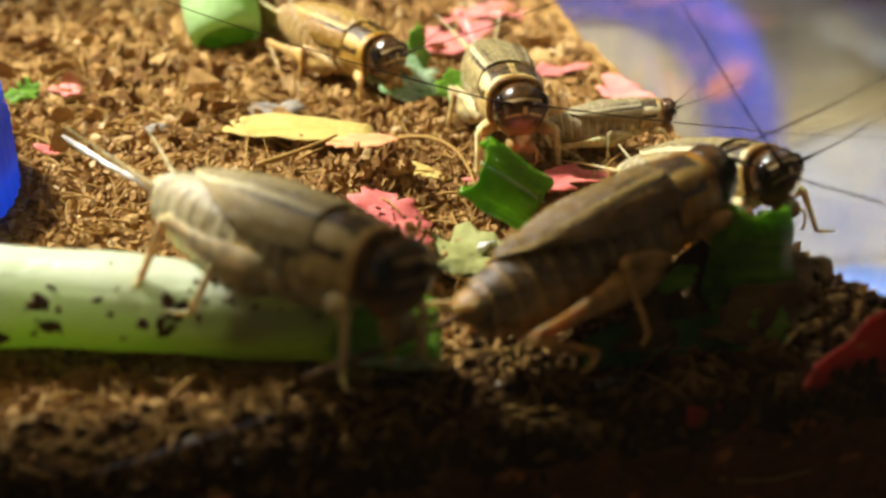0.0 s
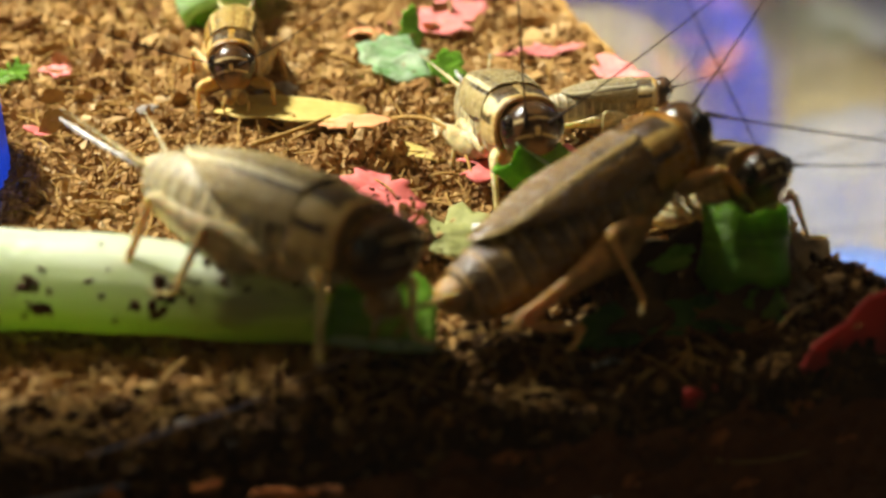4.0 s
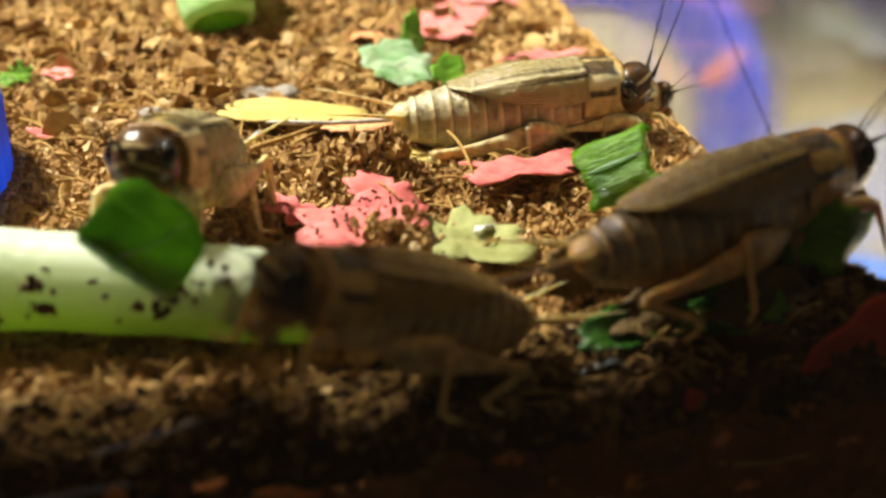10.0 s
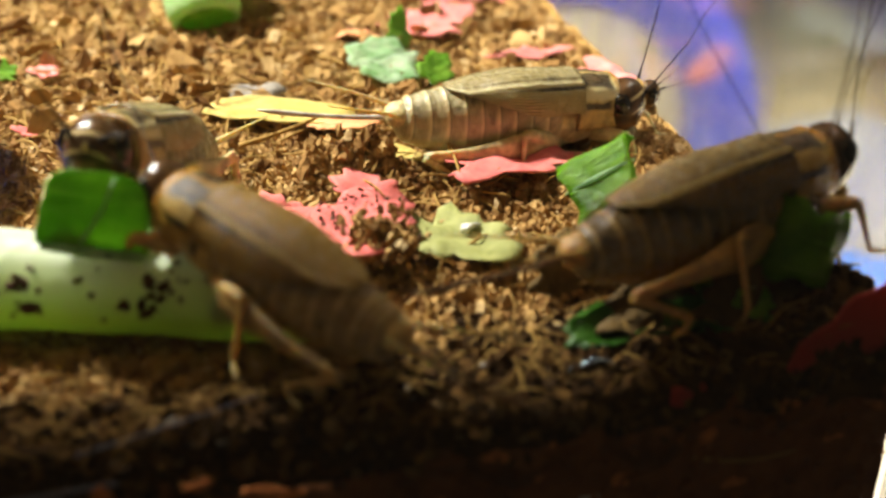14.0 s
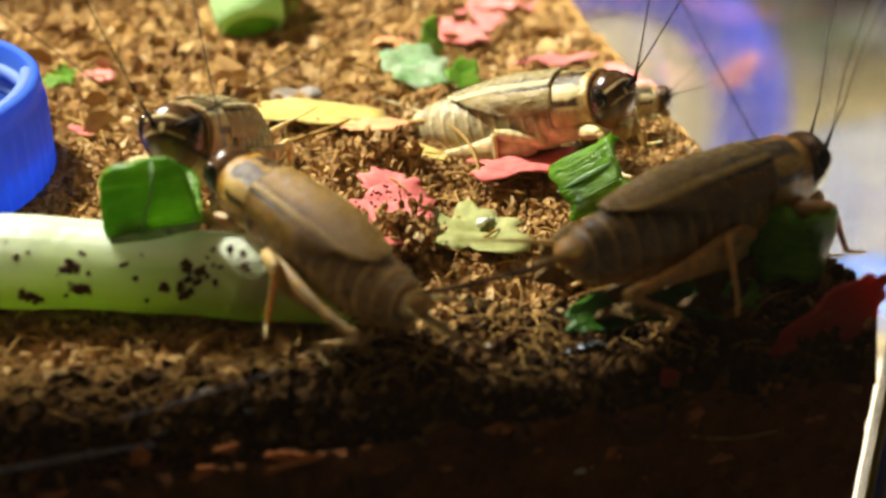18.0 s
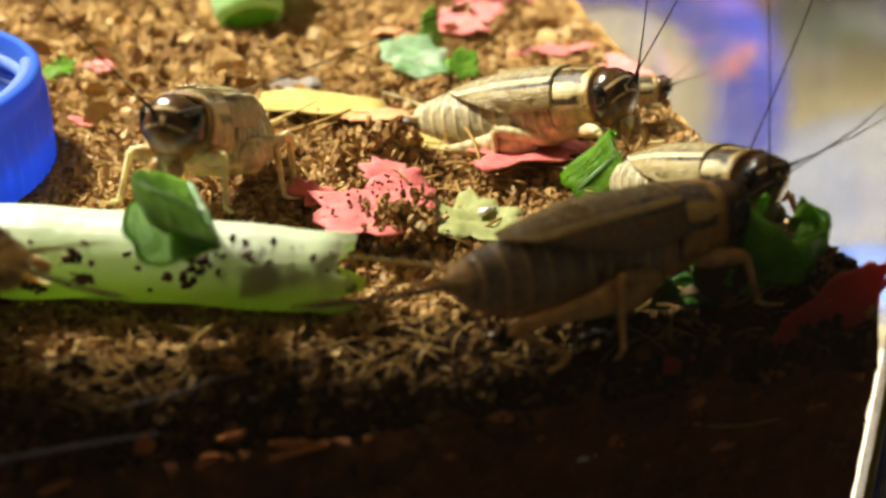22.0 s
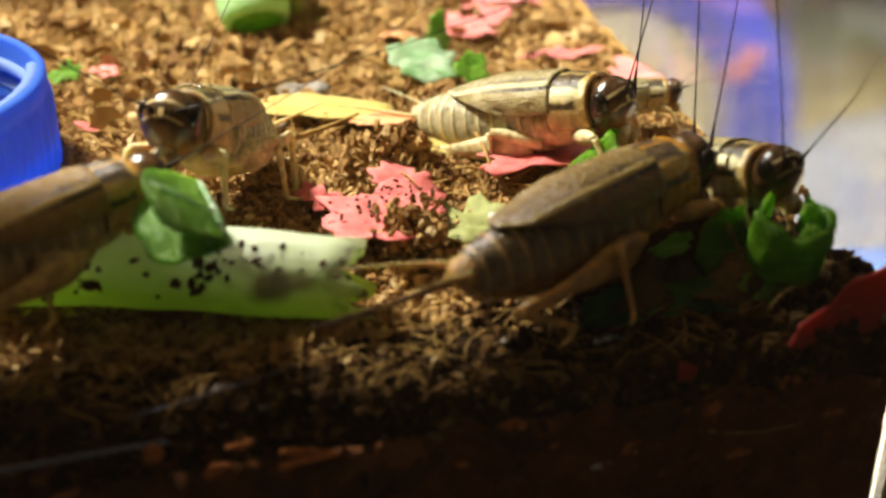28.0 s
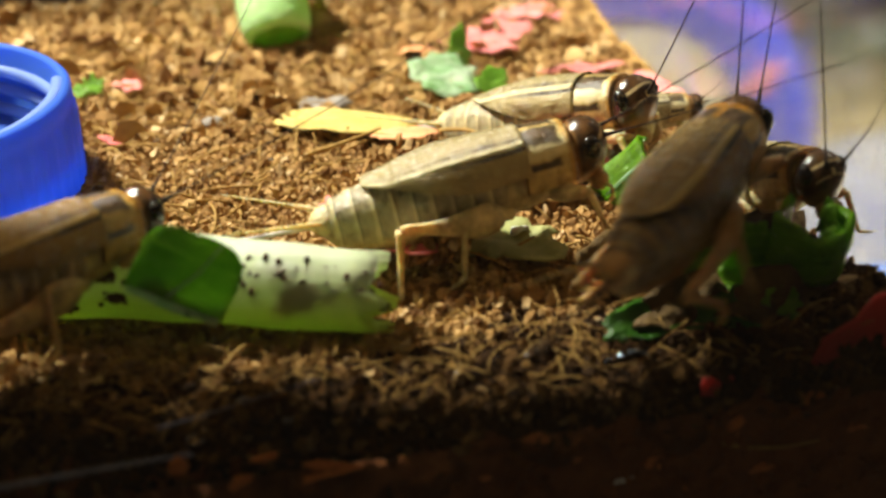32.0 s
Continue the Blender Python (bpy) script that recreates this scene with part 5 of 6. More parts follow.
ROWS_A = [
    (0, 6.58, 69.28, 8.41, 1.2, -18, -144),
    (1, 6.52, 69.84, 8.24, 0.2, -18, -143.1),
    (2, 6.57, 69.64, 8.53, -0.3, -18, -143.2),
    (3, 6.43, 69.09, 8.66, 2, -18, -145.4),
    (3.5, 6.26, 69.33, 8.62, 3.1, -18, -146.8),
    (5.5, 6.85, 69.48, 8.66, -0.7, -18, -146.1),
    (6, 6.11, 70.35, 8.75, -1.4, -18, -154.9),
    (6.5, 5.86, 70.84, 8.89, 0.3, -18, -155.3),
    (7, 5.7, 70.22, 8.94, 2.3, -18, -154.3),
    (8, 5.96, 69.77, 9.06, -0.5, -18, -156.9),
    (8.4, 6.63, 71.56, 9.04, -7.2, -18, -160.8),
    (8.8, 6.51, 71.34, 8.97, -5.9, -18, -156.7),
    (9, 6.49, 71.13, 9.17, -5.4, -18, -155.9),
    (9.2, 6.49, 71.15, 9.19, -5.5, -18, -155.8),
    (9.3, 5.69, 68.3, 13.12, -9.1, 0, -180.8),
    (9.4, 2.16, 75.51, 10.27, 0.9, 0, -189.5),
    (9.5, 1.36, 81.04, 6.69, 19.3, 0, -204.3),
    (10, 2.82, 82.55, 6.6, 20.2, 0, -200.6),
    (10.5, 2.89, 81.83, 6.6, 20.8, 0, -200.9),
    (11, 2.46, 82.62, 6.75, 21.4, 0, -201.6),
    (11.5, 1.52, 82.41, 6.75, 21.8, 0, -202),
    (12, 1.49, 82.06, 6.67, 21.5, 0, -203.2),
    (12.5, 1.66, 82.59, 6.67, 21.5, 0, -203.4),
    (13, 1.54, 81.78, 6.67, 21.5, 0, -203.7),
    (13.5, 1.42, 82.95, 6.67, 21.4, 0, -204.4),
    (15.5, 1.93, 84.19, 6.67, 21, 0, -204.4),
    (16.5, 2.66, 84.88, 6.66, 21.6, 0, -203.4),
    (17.5, 3.08, 84.6, 6.74, 21.4, 0, -202),
    (18.5, 3.16, 85.6, 6.73, 21.8, 0, -201.9),
    (19, 3.09, 85.77, 6.73, 22.5, 0, -201.8),
    (20, 2.58, 84.95, 6.73, 22.2, 0, -202),
    (21, 2.8, 84.64, 6.73, 22.4, 0, -202),
    (22, 3.09, 84.91, 6.73, 22.2, 0, -202),
    (23, 2.87, 85.22, 6.73, 22.2, 0, -202.2),
    (24, 3.07, 85.69, 6.72, 22, 0, -202.2),
    (27, 3.1, 86.21, 6.73, 22, 0, -202.5),
    (28, 2.7, 86.2, 6.65, 22.7, 0, -203.2),
    (29, 2.63, 85.51, 6.72, 22.8, 0, -202.6),
    (29.6, 2.05, 86.77, 6.65, 22.7, 0, -203),
    (29.8, 2.71, 88.6, 5.59, 19.2, 0, -187.9),
    (30, 3.81, 87.32, 4.61, 13.7, 0, -167.1),
    (30.4, 4.85, 83.85, 4.47, 8.2, 0, -149.2),
    (30.8, 5.72, 82.97, 4.55, 6.9, 0, -134),
    (31.1, 9.54, 79.83, 4.62, 8.4, 0, -114.4),
    (31.4, 13.9, 80.03, 5.85, 10.2, 0, -87.6),
    (31.7, 15.62, 80.05, 5.33, 8.2, 0, -85.4),
    (32, 16.58, 76.97, 5.94, 11, 0, -90.7),
]
ROWS_C = [
    (0, 24.95, 68, 6.43, 9.8, -20, -73),
    (1, 24.66, 67.64, 6.33, 9.8, -20, -74.8),
    (2, 24.69, 68.18, 6.48, 13.4, -20, -73.6),
    (2.5, 24.47, 68.06, 6.78, 15.3, -20, -74.2),
    (3, 24.21, 68.59, 6.69, 15.1, -20, -72.1),
    (3.5, 24.14, 68.79, 6.7, 16.5, -20, -74.5),
    (5.5, 23.94, 68.08, 6.79, 15.9, -20, -73.3),
    (6, 27.79, 64.91, 7.61, 12.3, -8, -82.1),
    (6.5, 26.99, 65.37, 7.38, 9.4, -8, -83.1),
    (7, 26.77, 65.97, 7.19, 8.5, -8, -83.5),
    (7.5, 26.95, 65.8, 7.17, 6.7, -8, -81.3),
    (8, 26.81, 65.74, 7.25, 6.4, -8, -83.1),
    (8.4, 27.48, 65.38, 7.27, 8.2, -8, -86),
    (8.6, 31.76, 65.72, 7.16, 4.1, -8, -76.8),
    (8.8, 32.73, 67.4, 7.31, 6, -8, -70.2),
    (9.2, 32.62, 67.12, 7.22, 7.5, -8, -74.8),
    (10, 32.27, 66.52, 7.36, 6.7, -8, -79.2),
    (11, 32.44, 66.5, 7.37, 6.8, -8, -79.2),
    (12, 32.52, 66.91, 7.37, 7, -8, -79.3),
    (13, 32.51, 67.06, 7.27, 5.5, -8, -78.1),
    (15.5, 31.97, 66.26, 7.18, 5, -8, -76.4),
    (16.5, 31.39, 66.23, 7.24, 2.9, -8, -70.2),
    (17, 31.75, 65.07, 7.42, 4.1, -8, -72.5),
    (19, 31.04, 66.35, 7.32, 4.1, -8, -73.2),
    (19.5, 30.84, 66.43, 6.91, 5.8, -8, -77.3),
    (20, 27.82, 66.84, 6.76, 11.7, -8, -76.3),
    (20.5, 26.62, 66.26, 6.64, 8.8, -8, -75.8),
    (21, 26.27, 65.66, 6.4, 4.2, -8, -75.1),
    (22, 24.3, 63, 6.14, -0.1, -8, -76.4),
    (23, 24.7, 63.58, 6.05, -0.5, -8, -75),
    (24, 23.95, 64.61, 6.22, 3.5, -8, -73.3),
    (27, 23.62, 65.8, 6.31, 3, -8, -71.8),
    (28, 23.9, 67.47, 6.28, 5.9, -8, -68.2),
    (29, 23, 66.3, 6.35, 6.2, -8, -73),
    (30, 22.74, 66.31, 6.24, 4.8, -8, -72),
    (31, 22.01, 67.24, 6.24, 3.7, -8, -68.6),
    (31.7, 23.6, 67.32, 6.25, 4.6, -8, -69.6),
    (32, 28.4, 66.53, 8.81, 6.7, -8, -46.1),
]
ROWS_D = [
    (0, 18.09, 115.68, 3.97, -0.7, 0, -156.8),
    (1, 17.65, 116.73, 3.98, 0.7, 0, -160.5),
    (2, 16.15, 118.13, 4.04, -0.3, 0, -162.5),
    (2.5, 14.91, 116.98, 3.99, -0.1, 0, -174),
    (2.8, 14.53, 118.68, 4, 1.1, 0, -198.9),
    (3, 10.21, 120.46, 3.94, 3.1, 0, -203.7),
    (3.2, 6.47, 120.85, 3.94, 3.4, 0, -203.5),
    (3.5, 7.36, 117.13, 4.01, 2.8, 0, -199.3),
    (5.5, 15.27, 99.19, 3.92, 5.4, 0, -160.6),
    (6, 18.88, 93.28, 4.02, -0.4, 0, -168.1),
    (6.5, 19.54, 90.48, 3.74, 6.5, 0, -135.3),
    (7, 20.78, 85.64, 3.88, 1.9, 0, -128.4),
    (7.5, 21.63, 85.62, 3.72, 4.5, 0, -125.2),
    (7.8, 19.76, 83.9, 3.94, 6.3, 0, -161.2),
    (8, 18.13, 81.67, 3.9, 2.9, 0, -182.7),
    (8.2, 17.2, 79.15, 4.19, 4, 0, -194.1),
    (8.6, 18.37, 78.7, 4.57, 8.5, 0, -199.6),
    (9, 18.39, 79.36, 5.09, 19.7, 0, -214.4),
    (9.2, 17.79, 77.21, 5.6, 18.9, 0, -214.8),
    (9.4, 16.14, 71.55, 5.97, 11.1, 0, -213.9),
    (9.6, 13.65, 64.98, 6.76, 7, 0, -219.8),
    (9.8, 13.37, 64.62, 6.71, 7.2, 0, -225.9),
    (10, 12.17, 61.81, 6.28, 24.9, 0, -249),
    (10.2, 12.64, 63.03, 6.19, 24.9, 0, -248.6),
    (10.5, 13.05, 65.35, 5.73, 24.6, 0, -264.4),
    (10.8, 10.64, 66.68, 6.09, 1.4, 0, -313.2),
    (11, 10.26, 66.51, 6.33, 2.5, 0, -321.1),
    (11.2, 9.67, 69.34, 6.84, 5.2, 0, -316.2),
    (11.5, 9.31, 67.97, 6.71, 11.1, 0, -313.3),
    (11.8, 12.35, 63.99, 6.13, 22.9, 0, -240.6),
    (12, 12.49, 63.07, 6.22, 28.4, 0, -251.2),
    (12.3, 9.79, 65.57, 6.36, 9.4, 0, -258.1),
    (12.6, 10.22, 67.37, 5.77, 13.7, 0, -268.4),
    (13, 7.49, 67.49, 6.37, -2.2, 0, -306.6),
    (13.4, 7.21, 67.87, 6.76, 3.4, 0, -314.9),
    (13.5, 6.43, 66.31, 7, 10.1, 0, -317.9),
    (15.5, 6.96, 66.72, 7.1, 12.9, 0, -321.9),
    (16.5, 6.99, 66.97, 7.15, 11.3, 0, -323.5),
    (17.5, 7.18, 67.18, 6.99, 9.1, 0, -324),
    (18, 7.75, 67.47, 7.14, 9.4, 0, -326.6),
    (18.5, 6.67, 66.93, 7.45, 6.2, 0, -318.9),
    (19, 6.34, 65.75, 6.48, -5, 0, -307.4),
    (19.3, 3.86, 67.17, 6.56, -2.9, 0, -293.9),
    (19.6, 1.21, 65.94, 6.63, 1.3, 0, -276.6),
    (19.9, -2.89, 66.95, 6.95, 8.4, 0, -288.1),
    (20.2, -5.55, 67.25, 7.48, 9.6, 0, -288),
    (20.6, -7.09, 70.38, 7, 6.6, 0, -321.2),
    (21, -6.13, 67.74, 6.89, 8.7, 0, -324.1),
    (21.5, -8.35, 68.06, 7.9, 2.8, 0, -325.3),
    (22, -15.2, 71.52, 7.95, -0.4, 0, -318.3),
    (22.6, -19.2, 71.2, 8.15, 1.7, 0, -314.1),
    (23.3, -25, 69, 8, 0, 0, -285),
    (24, -27, 67, 8, 0, 0, -225),
    (24.6, -27, 66, 8, 0, 0, -160),
    (25.3, -23, 66, 8, 2, 0, -110),
    (25.9, -15.07, 66.32, 7.58, -10.2, 0, -442),
    (26.5, -9.73, 65.49, 7.52, -7.8, 0, -445.3),
    (26.8, -10.63, 67.63, 7.57, -3.2, 0, -442.4),
    (27.1, -10.06, 68.47, 7.42, 1.6, 0, -440.6),
    (27.5, -10, 69.73, 7.65, 6.7, 0, -438.3),
    (28, -9.13, 70.12, 7.79, 2.3, 0, -416.5),
    (29, -9.17, 69.59, 7.71, 1.1, 0, -415.4),
    (30, -9.14, 68.33, 7.52, -1.4, 0, -413),
    (31, -10.13, 69.32, 7.49, -0.5, 0, -414.2),
    (32, -10.83, 69.5, 7.24, -1.7, 0, -412.8),
]
ROWS_E = [
    (0, 36.44, 78.61, 4.58, 20.1, 0, -164.1),
    (1, 35.53, 76.59, 4.66, 20.9, 0, -165.8),
    (2, 35.64, 76.96, 4.58, 20.7, 0, -164.6),
    (3, 33.64, 75.14, 4.67, 21.2, 0, -165.8),
    (3.5, 33.52, 74.98, 4.67, 21.3, 0, -165.7),
    (5.5, 37.39, 75.9, 4.66, 21.1, 0, -167.6),
    (6, 36.56, 72.72, 4.67, 22.3, 0, -169),
    (6.5, 37.76, 74.45, 4.66, 21.8, 0, -168.7),
    (7, 36.94, 75.34, 4.66, 21.4, 0, -167.8),
    (8, 36.87, 74.78, 4.66, 21.6, 0, -168.1),
    (8.6, 36.56, 74.57, 3.37, 22.2, 0, -173.5),
    (10, 36.6, 74.16, 3.37, 22.9, 0, -173.2),
    (13, 36.98, 73.54, 3.37, 23.8, 0, -173.5),
    (17, 36.93, 73.11, 3.37, 23.4, 0, -170.3),
    (19, 36.46, 74.17, 3.45, 22.6, 0, -167.5),
    (19.6, 36.56, 74.29, 3.54, 21.1, 0, -168),
    (20, 36.13, 72.71, 4.58, 21, 0, -163),
    (20.5, 36.03, 72.82, 4.58, 20.9, 0, -162.9),
    (21, 35.05, 74.02, 4.58, 20.4, 0, -161.7),
    (22, 34.2, 73.3, 4.58, 20.5, 0, -161.5),
    (23, 36.54, 74.15, 4.74, 20.2, 0, -162.4),
    (24, 36.38, 73.32, 4.75, 20.3, 0, -162.8),
    (27, 37.4, 74.84, 4.5, 20, 0, -161.7),
    (28, 34.93, 74.69, 4.58, 20.1, 0, -162),
    (29, 34.82, 73.94, 4.58, 20.3, 0, -162.6),
    (30, 34.83, 74.26, 4.58, 20.3, 0, -162.6),
    (31, 35.06, 74.49, 4.58, 20.3, 0, -162.5),
    (32, 36.96, 75.91, 4.74, 19.9, 0, -163.1),
]
ROWS_G = [
    (0, 28.64, 99.99, 4.47, 4.7, 0, 172.8),
    (1, 28.99, 101.2, 4.47, 5.3, 0, 173.2),
    (2, 28.82, 101.08, 4.54, 6.2, 0, 171.3),
    (2.5, 28.3, 98.25, 4.47, 6.6, 0, 172.7),
    (3, 26.37, 88.45, 4.55, 10.4, 0, 187.4),
    (3.5, 25.94, 88.41, 4.62, 12.2, 0, 178.4),
    (5.5, 26.85, 93.8, 4.48, 7.6, 0, 174.6),
    (6, 29.06, 88.95, 4.38, 9.6, 0, 200.3),
    (6.5, 28.19, 89.42, 4.53, 7.8, 0, 208.6),
    (7, 29.23, 90.9, 4.42, 6.3, 0, 228.2),
    (7.5, 28.29, 90.82, 4.29, 10.2, 0, 233.1),
    (8, 28.58, 91.16, 4.37, -1.1, 0, 272.6),
    (8.6, 28.93, 93.29, 3.96, 4.9, 0, 266),
    (9, 28.98, 94.38, 3.8, 7.7, 0, 263.1),
    (10, 29.22, 94.12, 3.57, 3.5, 0, 266.6),
    (12, 28.45, 91.89, 3.6, -3.7, 0, 274.2),
    (13, 28.7, 92.18, 3.62, -2.6, 0, 271.7),
    (15.5, 29.35, 91.25, 3.65, -5, 0, 273.7),
    (16.5, 27.47, 92.03, 3.5, 11.2, 0, 236),
    (17, 27.8, 90.46, 3.8, 15.1, 0, 229.8),
    (19, 26.63, 92.46, 4.07, 18.4, 0, 224.6),
    (20, 26.24, 91.81, 4.08, 17.6, 0, 225.9),
    (21, 26.78, 90.85, 4.06, 17.3, 0, 225.1),
    (22, 27.04, 90.07, 4.04, 17.3, 0, 224.3),
    (23, 26.86, 89.39, 4.03, 16.2, 0, 223.8),
    (24, 26.7, 89.77, 4.03, 15, 0, 223.7),
    (27, 27, 90.86, 4.05, 15, 0, 225.1),
    (28, 26.22, 90.57, 4.01, 15.4, 0, 222.4),
    (29, 26.26, 90.04, 4, 15.9, 0, 221.5),
    (30, 26.24, 90.66, 4.01, 16.1, 0, 222.5),
    (31, 26.42, 92.09, 4.02, 16.1, 0, 223.2),
    (32, 27.09, 92.81, 3.96, 17.1, 0, 223.9),
]
ROWS_LEAF_A = [
    (0, 11.71, 65.6, 3, 10, 8, -10),
    (9.2, 11.45, 64.11, 3, 10, 8, -10),
    (9.3, 8.53, 63.73, 6, 58, 19.3, -11.7),
    (9.4, 4.2, 65.86, 8, 64, 30.7, -13.3),
    (9.5, -2.72, 70.3, 8, 70, 40, -15),
    (10, -0.41, 68.84, 8, 70, 40, -14),
    (10.5, -0.69, 69.07, 8, 70, 38, -14),
    (11, -1.87, 70.25, 8, 68, 34, -13),
    (11.5, -1.53, 69.76, 8, 64, 26, -13),
    (12, -3.07, 68.9, 8, 62, 22, -13),
    (12.5, -2.55, 70.61, 8, 62, 20, -13),
    (13, -3.59, 70.42, 8, 62, 20, -13),
    (13.5, -2.63, 71.65, 8, 62, 14, -13),
    (15.5, -1.89, 72.29, 8, 62, 4, -13),
    (16.5, -1.85, 72.5, 8, 62, 0, -13),
    (17.5, -1.47, 72.08, 8, 60, -8, -13),
    (18.5, -1.8, 73.09, 8, 55, -14, -13),
    (18.8, -1.19, 71.46, 8, 34.9, -26.8, 44.5),
    (19, -0.79, 70.38, 8, 12.6, -17.3, 103.4),
    (20, -0.71, 69.5, 8, 12.6, -17.3, 103.4),
    (21, -0.86, 68.74, 8, 12.6, -17.3, 103.4),
    (22, -0.91, 68.31, 8, 12.6, -17.3, 103.4),
    (23, -0.82, 68.85, 8, 12.6, -17.3, 103.4),
    (24, -0.45, 69.32, 8, 12.6, -17.3, 103.4),
    (27, -0.49, 69.81, 8, 12.6, -17.3, 103.4),
    (28, -0.75, 69.27, 8, 12.6, -17.3, 103.4),
    (29, -1.02, 68.66, 8, 12.6, -17.3, 103.4),
    (29.6, -0.34, 68.41, 7.7, 12.6, -17.3, 103.4),
    (29.8, -0.11, 68.33, 7.6, 42.7, -18, 45.5),
    (30, 0.12, 68.25, 7.5, 60, 5, -5),
    (30.4, -0.54, 67.99, 7.5, 60, 10, -5),
    (31, -0.68, 67.71, 7, 60, 18, -5),
    (32, -1.9, 67.02, 6.5, 62, 30, -5),
]
ROWS_LEAF_G = [
    (0, 22.65, 78.49, 5, 55, 35, -10),
    (1, 22.42, 78.77, 5, 58.3, 18.3, -10),
    (1.5, 20.67, 79.57, 5, 60, 10, -10),
    (2, 20.42, 81.04, 5, 58.8, 15, -11.2),
    (2.6, 19.36, 79.52, 5, 57.2, 21, -12.8),
    (3, 25.84, 80.09, 4, 56.2, 25, -13.8),
    (3.5, 26.21, 80.07, 4, 55, 30, -15),
    (5.5, 23.02, 75.8, 5, 50, 50, -20),
    (6, 30.87, 79.69, 3, 52, 48, -20),
    (7, 33.43, 80.52, 3, 56, 44, -20),
    (7.5, 32.9, 80.07, 3, 58, 42, -20),
    (8, 33.33, 80.89, 3, 60, 40, -20),
    (8.6, 31.59, 78.95, 3.5, 60, 19, -21.5),
    (9.2, 31.09, 79.7, 4, 60, -2, -23),
    (10, 30.93, 79.1, 4, 60, -30, -25),
    (12, 30.58, 77.63, 4, 56.7, -33.3, -25),
    (13, 30.1, 76.8, 4, 55, -35, -25),
    (15.5, 29.89, 76.9, 4, 61.2, -34, -25),
    (17, 29.12, 76.44, 4, 65, -32, -25),
    (19, 28.78, 78.21, 4, 60, -40, -25),
    (19.5, 29.53, 77.94, 4, 60, -40, -25),
    (20, 30.02, 81.49, 1.8, 60, -50, -25),
    (21, 30.22, 80.29, 1.8, 60, -50, -25),
    (22, 30.61, 80.36, 1.8, 60, -50, -25),
    (24, 31.17, 80.27, 1.8, 60, -50, -25),
    (28, 30.33, 81.52, 1.8, 60, -50, -25),
    (32, 31.14, 82.69, 1.8, 60, -50, -25),
]
ROWS_LEAF_C = [
    (0, 34.64, 66.41, 5, 70, 0, -10),
    (3.5, 33.29, 64.18, 5, 70, 0, -12.1),
    (5.5, 33.91, 64.39, 5, 70, 0, -13.3),
    (6, 33.31, 64, 5, 70, 0, -13.6),
    (8.4, 33.09, 63.8, 5, 70, 0, -15),
    (8.8, 38.92, 65.12, 4.7, 82, 25, -10),
    (10, 38.97, 65.32, 4.7, 80.6, 23.6, -10),
    (12, 38.1, 63.93, 4.7, 78.2, 21.2, -10),
    (13, 37.69, 63.87, 4.7, 77, 20, -10),
    (15.5, 37.87, 64, 4.7, 79.1, 13.8, -10),
    (17, 37.86, 63.15, 4.7, 80.3, 10, -10),
    (19, 37.29, 63.67, 4.2, 100, 5, -10),
    (20, 36.19, 62.97, 3.9, 112, 4.6, -10.4),
    (21, 36.65, 62.55, 3.9, 112, 4.2, -10.8),
    (22, 36.18, 61.91, 3.9, 112, 3.8, -11.2),
    (23, 37.01, 61.8, 3.9, 112, 3.5, -11.5),
    (24, 36.87, 62, 3.9, 112, 3.1, -11.9),
    (27, 37.34, 63.3, 3.9, 112, 1.9, -13.1),
    (28, 35.83, 62.54, 3.9, 112, 1.5, -13.5),
    (29, 35.66, 62.13, 3.9, 112, 1.2, -13.8),
    (32, 36.54, 64.4, 3.9, 112, 0, -15),
]

cricket_a, limbs_a = cricket(mpose(*ROWS_A[0][1:]), "straw-brown cricket with a long egg tube feeding at an onion stalk", 1, M_EGGTUBE_PALE, PALE, HIGH_KNEE)
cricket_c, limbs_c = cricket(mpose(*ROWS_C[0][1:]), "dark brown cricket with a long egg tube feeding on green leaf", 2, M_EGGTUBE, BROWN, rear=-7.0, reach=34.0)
cricket_d, limbs_d = cricket(mpose(*ROWS_D[0][1:]), "tawny cricket wandering across the soil and stalk", 3, M_EGGTUBE, TAWNY)
cricket_d.scale = (0.86, 0.90, 0.88)
cricket_e, limbs_e = cricket(mpose(*ROWS_E[0][1:]), "pale cricket facing a chunk of green leaf", 4)
cricket_g, limbs_g = cricket(mpose(*ROWS_G[0][1:]), "pale striped cricket with a whitish egg tube holding a leaf scrap", 5, M_EGGTUBE_PALE, PALE, rear=-6.0)
cricket_e.scale = (0.85, 0.85, 0.85)
cricket_h, limbs_h = cricket(mpose(35.6, 93.0, 3.0, 4, 0, -97), "small dark-headed young cricket crouching near the side panel", 6, reach=18.0)
cricket_h.scale = (0.52, 0.52, 0.52)



